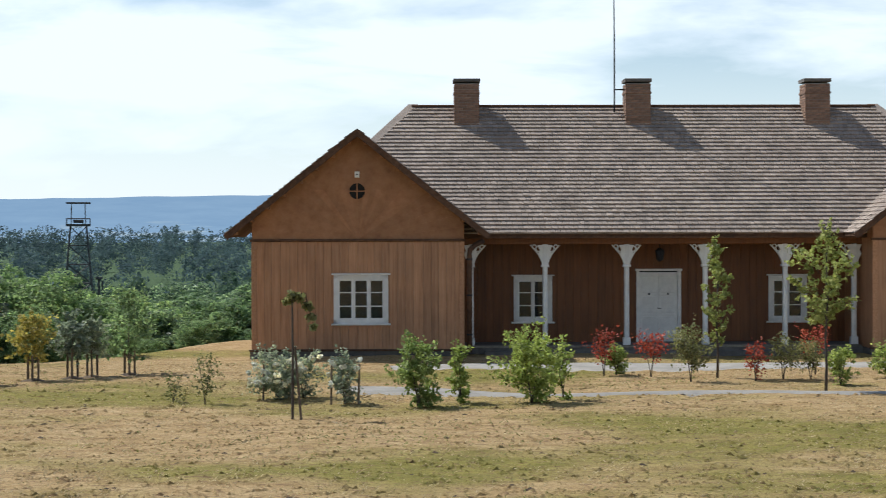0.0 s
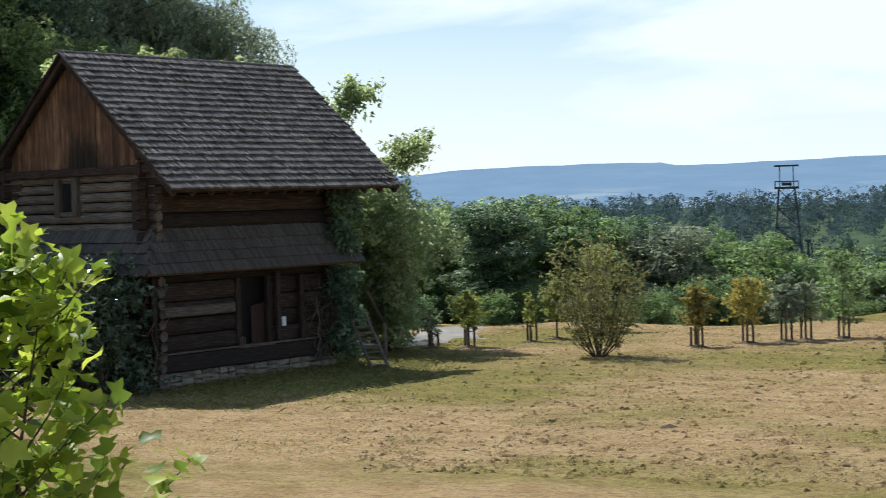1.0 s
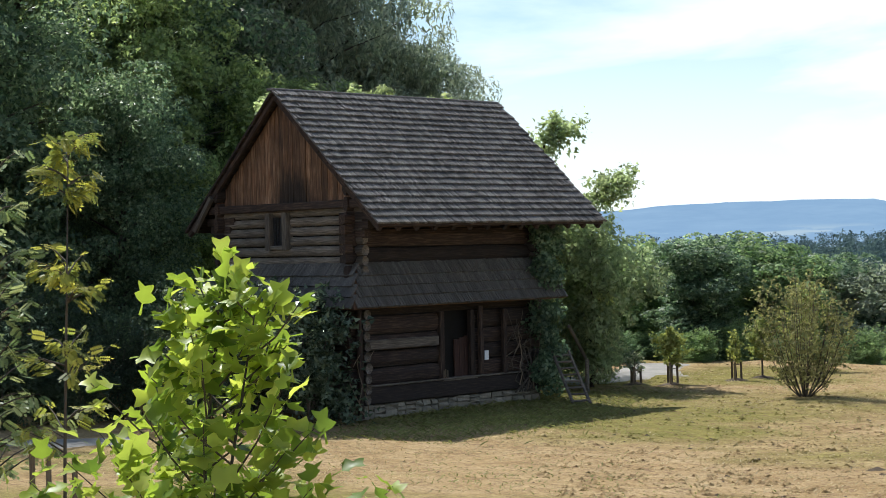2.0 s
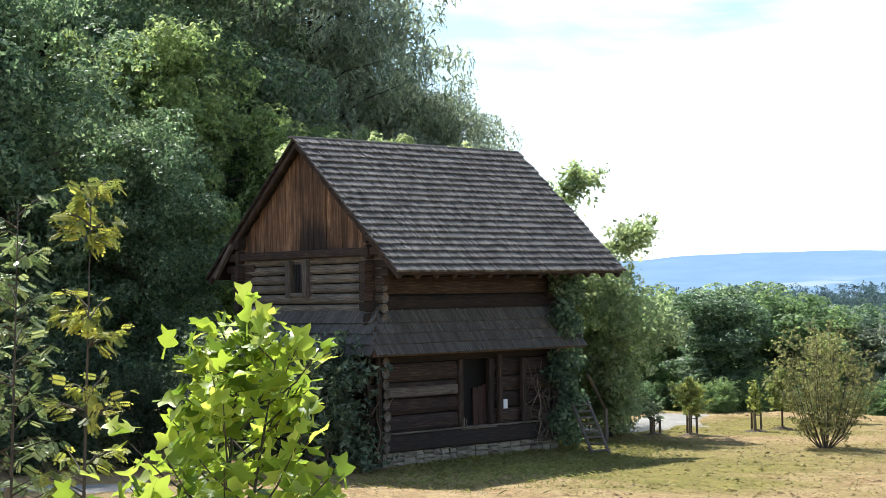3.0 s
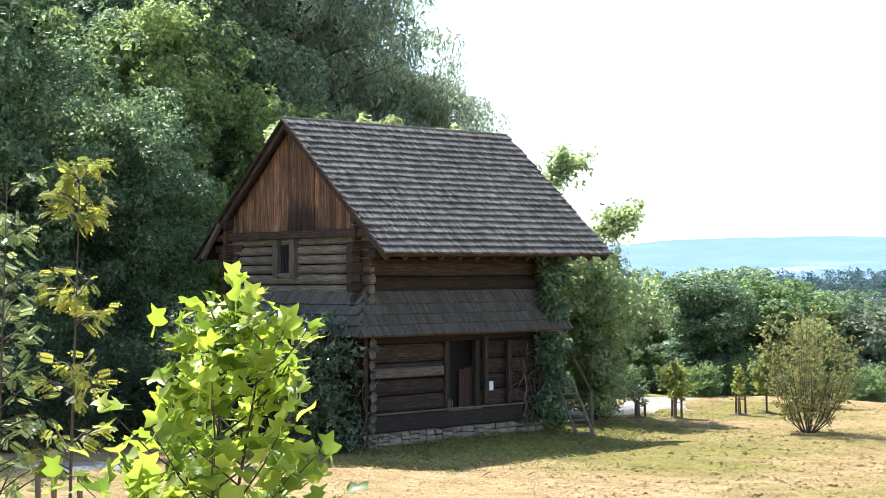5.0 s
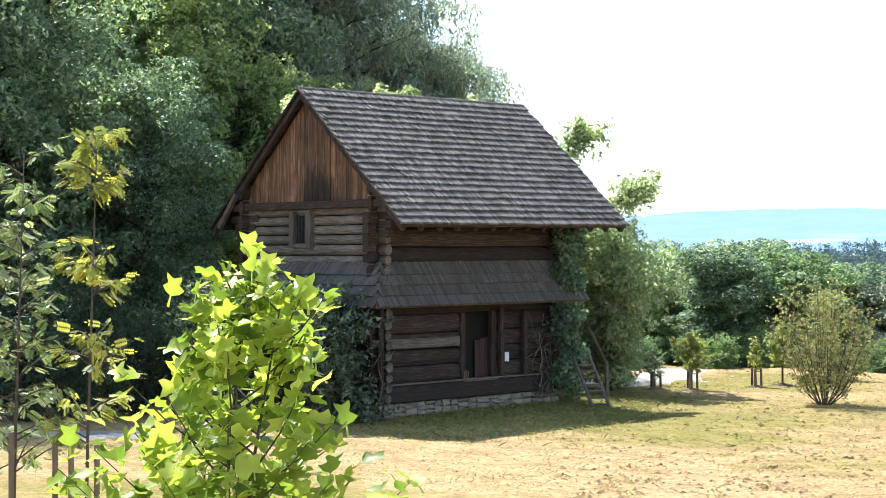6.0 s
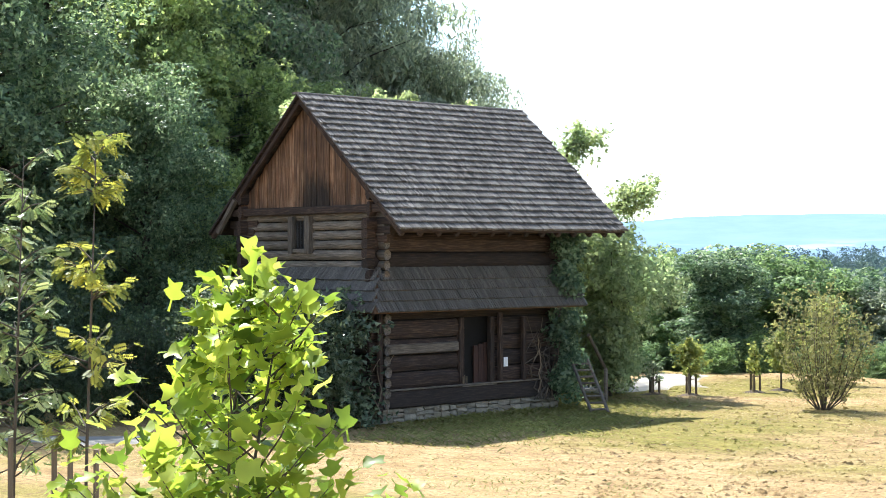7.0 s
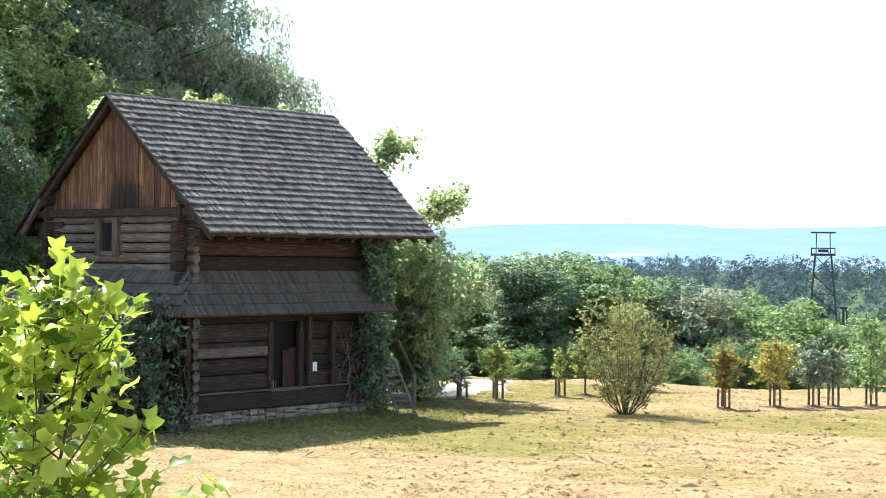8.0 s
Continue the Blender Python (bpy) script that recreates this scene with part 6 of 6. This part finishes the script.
def tulip_leaf(seed, s):
    """A four-lobed leaf with a notched tip, folded along its midrib and slightly curled."""
    rng = np.random.default_rng(seed)
    half = [(0.0, 0.0), (0.10, 0.30), (0.30, 0.50), (0.42, 0.36), (0.55, 0.24), (0.80, 0.36), (1.0, 0.34), (0.86, 0.0)]
    fold, curl = 0.22 + 0.2 * rng.random(), 0.25 + 0.35 * rng.random()
    b = Mesh()

    def at(x, y):
        return (x * s, y * s * (0.92 + 0.16 * rng.random()), (abs(y) * fold - curl * (x - 0.2) ** 2 * 0.6 + 0.02 * rng.normal()) * s)
    b.v = [at(0, 0), at(0.3, 0), at(0.56, 0), at(0.86, 0)]
    b.f = []
    for sgn in (1, -1):
        k = len(b.v)
        b.v += [at(x, sgn * y) for x, y in half[1:7]]
        fs = [(0, 1, k + 1, k), (1, k + 2, k + 1), (1, 2, k + 3, k + 2), (2, 3, k + 4, k + 3), (3, k + 5, k + 4)]
        b.f += [q if sgn == 1 else q[::-1] for q in fs]
    k = len(b.v)
    b.v += [(-0.5 * s, 0.006, -0.05 * s), (-0.5 * s, -0.006, -0.05 * s), (0, 0.006 * 0.6, 0), (0, -0.006 * 0.6, 0)]
    b.f.append((k, k + 1, k + 3, k + 2))
    return b


def tulip_tree():
    rng = np.random.default_rng(7)
    x, y = -4.27, 5.54
    z0 = float(ground_height(x, y))
    t = thing("tulip_tree", Matrix.Translation((x, y, 0)), "young tulip tree with large bright yellow-green lobed leaves", "young tree")
    kinds = [tulip_leaf(k, 0.104 * q) for k, q in enumerate((0.8, 1.0, 1.15, 0.65, 0.95, 1.05))]
    stems = [[Vector((0, 0, z0 - 0.1)), Vector((0.01, 0, 1.6)), Vector((0.02, 0, 2.6)), Vector((0.12, 0.03, 3.5))], [Vector((0.04, 0.05, z0 - 0.1)), Vector((0.08, 0.02, 1.7)), Vector((0.12, 0.02, 2.5)), Vector((0.24, 0.08, 3.25))]]
    for s in stems:
        part("trunk", Mesh().tube(s, [0.015, 0.012, 0.008, 0.003], 7), BARK, t, smooth=True)
    datas = [k.data("leaf", LEAF_TULIP, True) for k in kinds]
    rest = Mesh()
    made = [0]

    def leaf(p, a, up):
        m = Matrix.Translation(p) @ Euler((rng.normal() * 0.6, -up + rng.normal() * 0.55, a + rng.normal() * 0.6)).to_matrix().to_4x4()
        i = int(rng.integers(6))
        made[0] += 1
        if made[0] <= 300:
            part("leaf", datas[i], None, t, m=m)
        else:
            rest.take([m @ Vector(q) for q in kinds[i].v], kinds[i].f)
    for k in range(60):
        q = 1 - (k + 0.5) / 60
        z = 1.55 + 1.75 * q
        s = stems[k % 3 == 2]
        i = 1 if z < s[2].z else 2
        root = s[i].lerp(s[i + 1], min(max((z - s[i].z) / (s[i + 1].z - s[i].z), 0), 1))
        a = k * 2.4 + rng.normal() * 0.3
        ln = (0.95 * (1 - q) ** 0.85 + 0.19) * (0.72 + 0.42 * rng.random())
        tip = root + Vector((math.cos(a) * ln * 0.72, math.sin(a) * ln * 0.72, ln * 0.62))
        part("branch", Mesh().tube([root, root.lerp(tip, 0.55) - Vector((0, 0, 0.03)), tip], [0.005, 0.004, 0.002], 5), BARK, t)
        for j in range(11 if q > 0.45 else 22):
            p = root.lerp(tip, 0.3 + 0.72 * (j % 10) / 9) + Vector((rng.normal(), rng.normal(), rng.normal())) * (0.03 if j < 10 else 0.07)
            leaf(p, a + 2.4 * (j - 4.5) / 4.5, 0.45)
    for k in range(14):
        leaf(stems[0][3] - Vector((0, 0, 0.03 * k)), k * 2.4, 0.7)
    tagged(part("leaves", rest, LEAF_TULIP_REST, t, smooth=True), kind="stuff")


tulip_tree()

# ---- grass and hay on the lawn ----


def tufts(name, seed, count, box, mat, label, h, keep):
    rng = np.random.default_rng(seed)
    x = box[0] + (box[1] - box[0]) * rng.random(count)
    y = box[2] + (box[3] - box[2]) * rng.random(count) ** 1.15
    ok = keep(x, y, rng)
    x, y = x[ok], y[ok]
    z = ground_height(x, y)
    n = len(x)
    a = rng.random(n) * 6.283
    lean = 0.8 + 2.2 * rng.random(n)
    hh = h * (0.5 + rng.random(n))
    w = 0.006 + 0.008 * rng.random(n)
    dx, dy = np.cos(a), np.sin(a)
    base = np.stack([x, y, z - 0.005], 1)
    side = np.stack([-dy * w, dx * w, np.zeros(n)], 1)
    mid = base + np.stack([dx * hh * lean * 0.35, dy * hh * lean * 0.35, hh * 0.6], 1)
    tip = base + np.stack([dx * hh * lean, dy * hh * lean, hh], 1)
    v = np.stack([base - side, base + side, mid + side * 0.8, tip], 1).reshape(-1, 3)
    f = np.arange(n * 4).reshape(-1, 4)
    tagged(part(name, leaf_mesh(name, v, f, mat), mat), label, "grass", kind="stuff")



def patch(x, y):
    return np.sin(x * 0.55 + 1.7 * np.sin(y * 0.31)) + np.sin(y * 0.72 + 1.3 * np.sin(x * 0.27 + 2)) 


tufts("dry_grass", 111, 60000, (-20, 14, 20, 46), STRAW, "short dry straw-coloured grass blades", 0.026, lambda x, y, r: patch(x, y) + r.normal(size=len(x)) < 0.9)
tufts("green_grass", 112, 40000, (-20, 14, 20, 44), GRASS, "short green grass blades in patches", 0.03, lambda x, y, r: patch(x, y) + r.normal(size=len(x)) > 1.1)
tufts("shade_grass", 113, 16000, (-17.5, -10.5, 25, 36), GRASS, "longer green grass round the granary", 0.06, lambda x, y, r: np.hypot((x + 15.2) / 2.2, (y - 30) / 4.6) + 0.25 * r.normal(size=len(x)) < 1)


def hay_clumps():
    rng = np.random.default_rng(121)
    b = Mesh()
    for k in range(240):
        x, y = -14 + 26 * rng.random(), 21 + 15 * rng.random()
        if k == 0:
            x, y = -6.09, 24.25
        s = 0.03 + 0.05 * rng.random() if k else 0.17
        z = float(ground_height(x, y))
        n = 7
        ring = [(x + math.cos(2 * math.pi * i / n) * s * (1 + rng.normal() * 0.25), y + math.sin(2 * math.pi * i / n) * s * 0.7, z - 0.01) for i in range(n)]
        b.take(ring + [(x + rng.normal() * s * 0.3, y, z + s * 0.3)], [(i, (i + 1) % n, n) for i in range(n)])
    tagged(part("hay_clumps", b, SOIL), "dark clods and clumps of old hay on the lawn", "clods", kind="stuff")


hay_clumps()


def lumps():
    """Tussocks of matted mown grass that give the lawn its rough relief."""
    rng = np.random.default_rng(131)
    b = Mesh()
    n = 6
    for k in range(9000):
        y = 19.5 + 24 * rng.random() ** 1.5
        x = -0.62 * y + 3 + (0.95 * y) * rng.random()
        if x < -0.5 * y + 0.5 and y > 25:
            continue
        s = 0.025 + 0.05 * rng.random()
        z = float(ground_height(x, y))
        ring = [(x + math.cos(2 * math.pi * i / n) * s * (1.2 + rng.normal() * 0.3), y + math.sin(2 * math.pi * i / n) * s * (0.9 + rng.normal() * 0.2), z - 0.012) for i in range(n)]
        b.take(ring + [(x + rng.normal() * s * 0.4, y + rng.normal() * s * 0.3, z + s * (0.28 + 0.35 * rng.random()))], [(i, (i + 1) % n, n) for i in range(n)])
    tagged(part("grass_tussocks", b, LAWN), "small matted tussocks of dry mown grass", "grass", kind="stuff")


lumps()
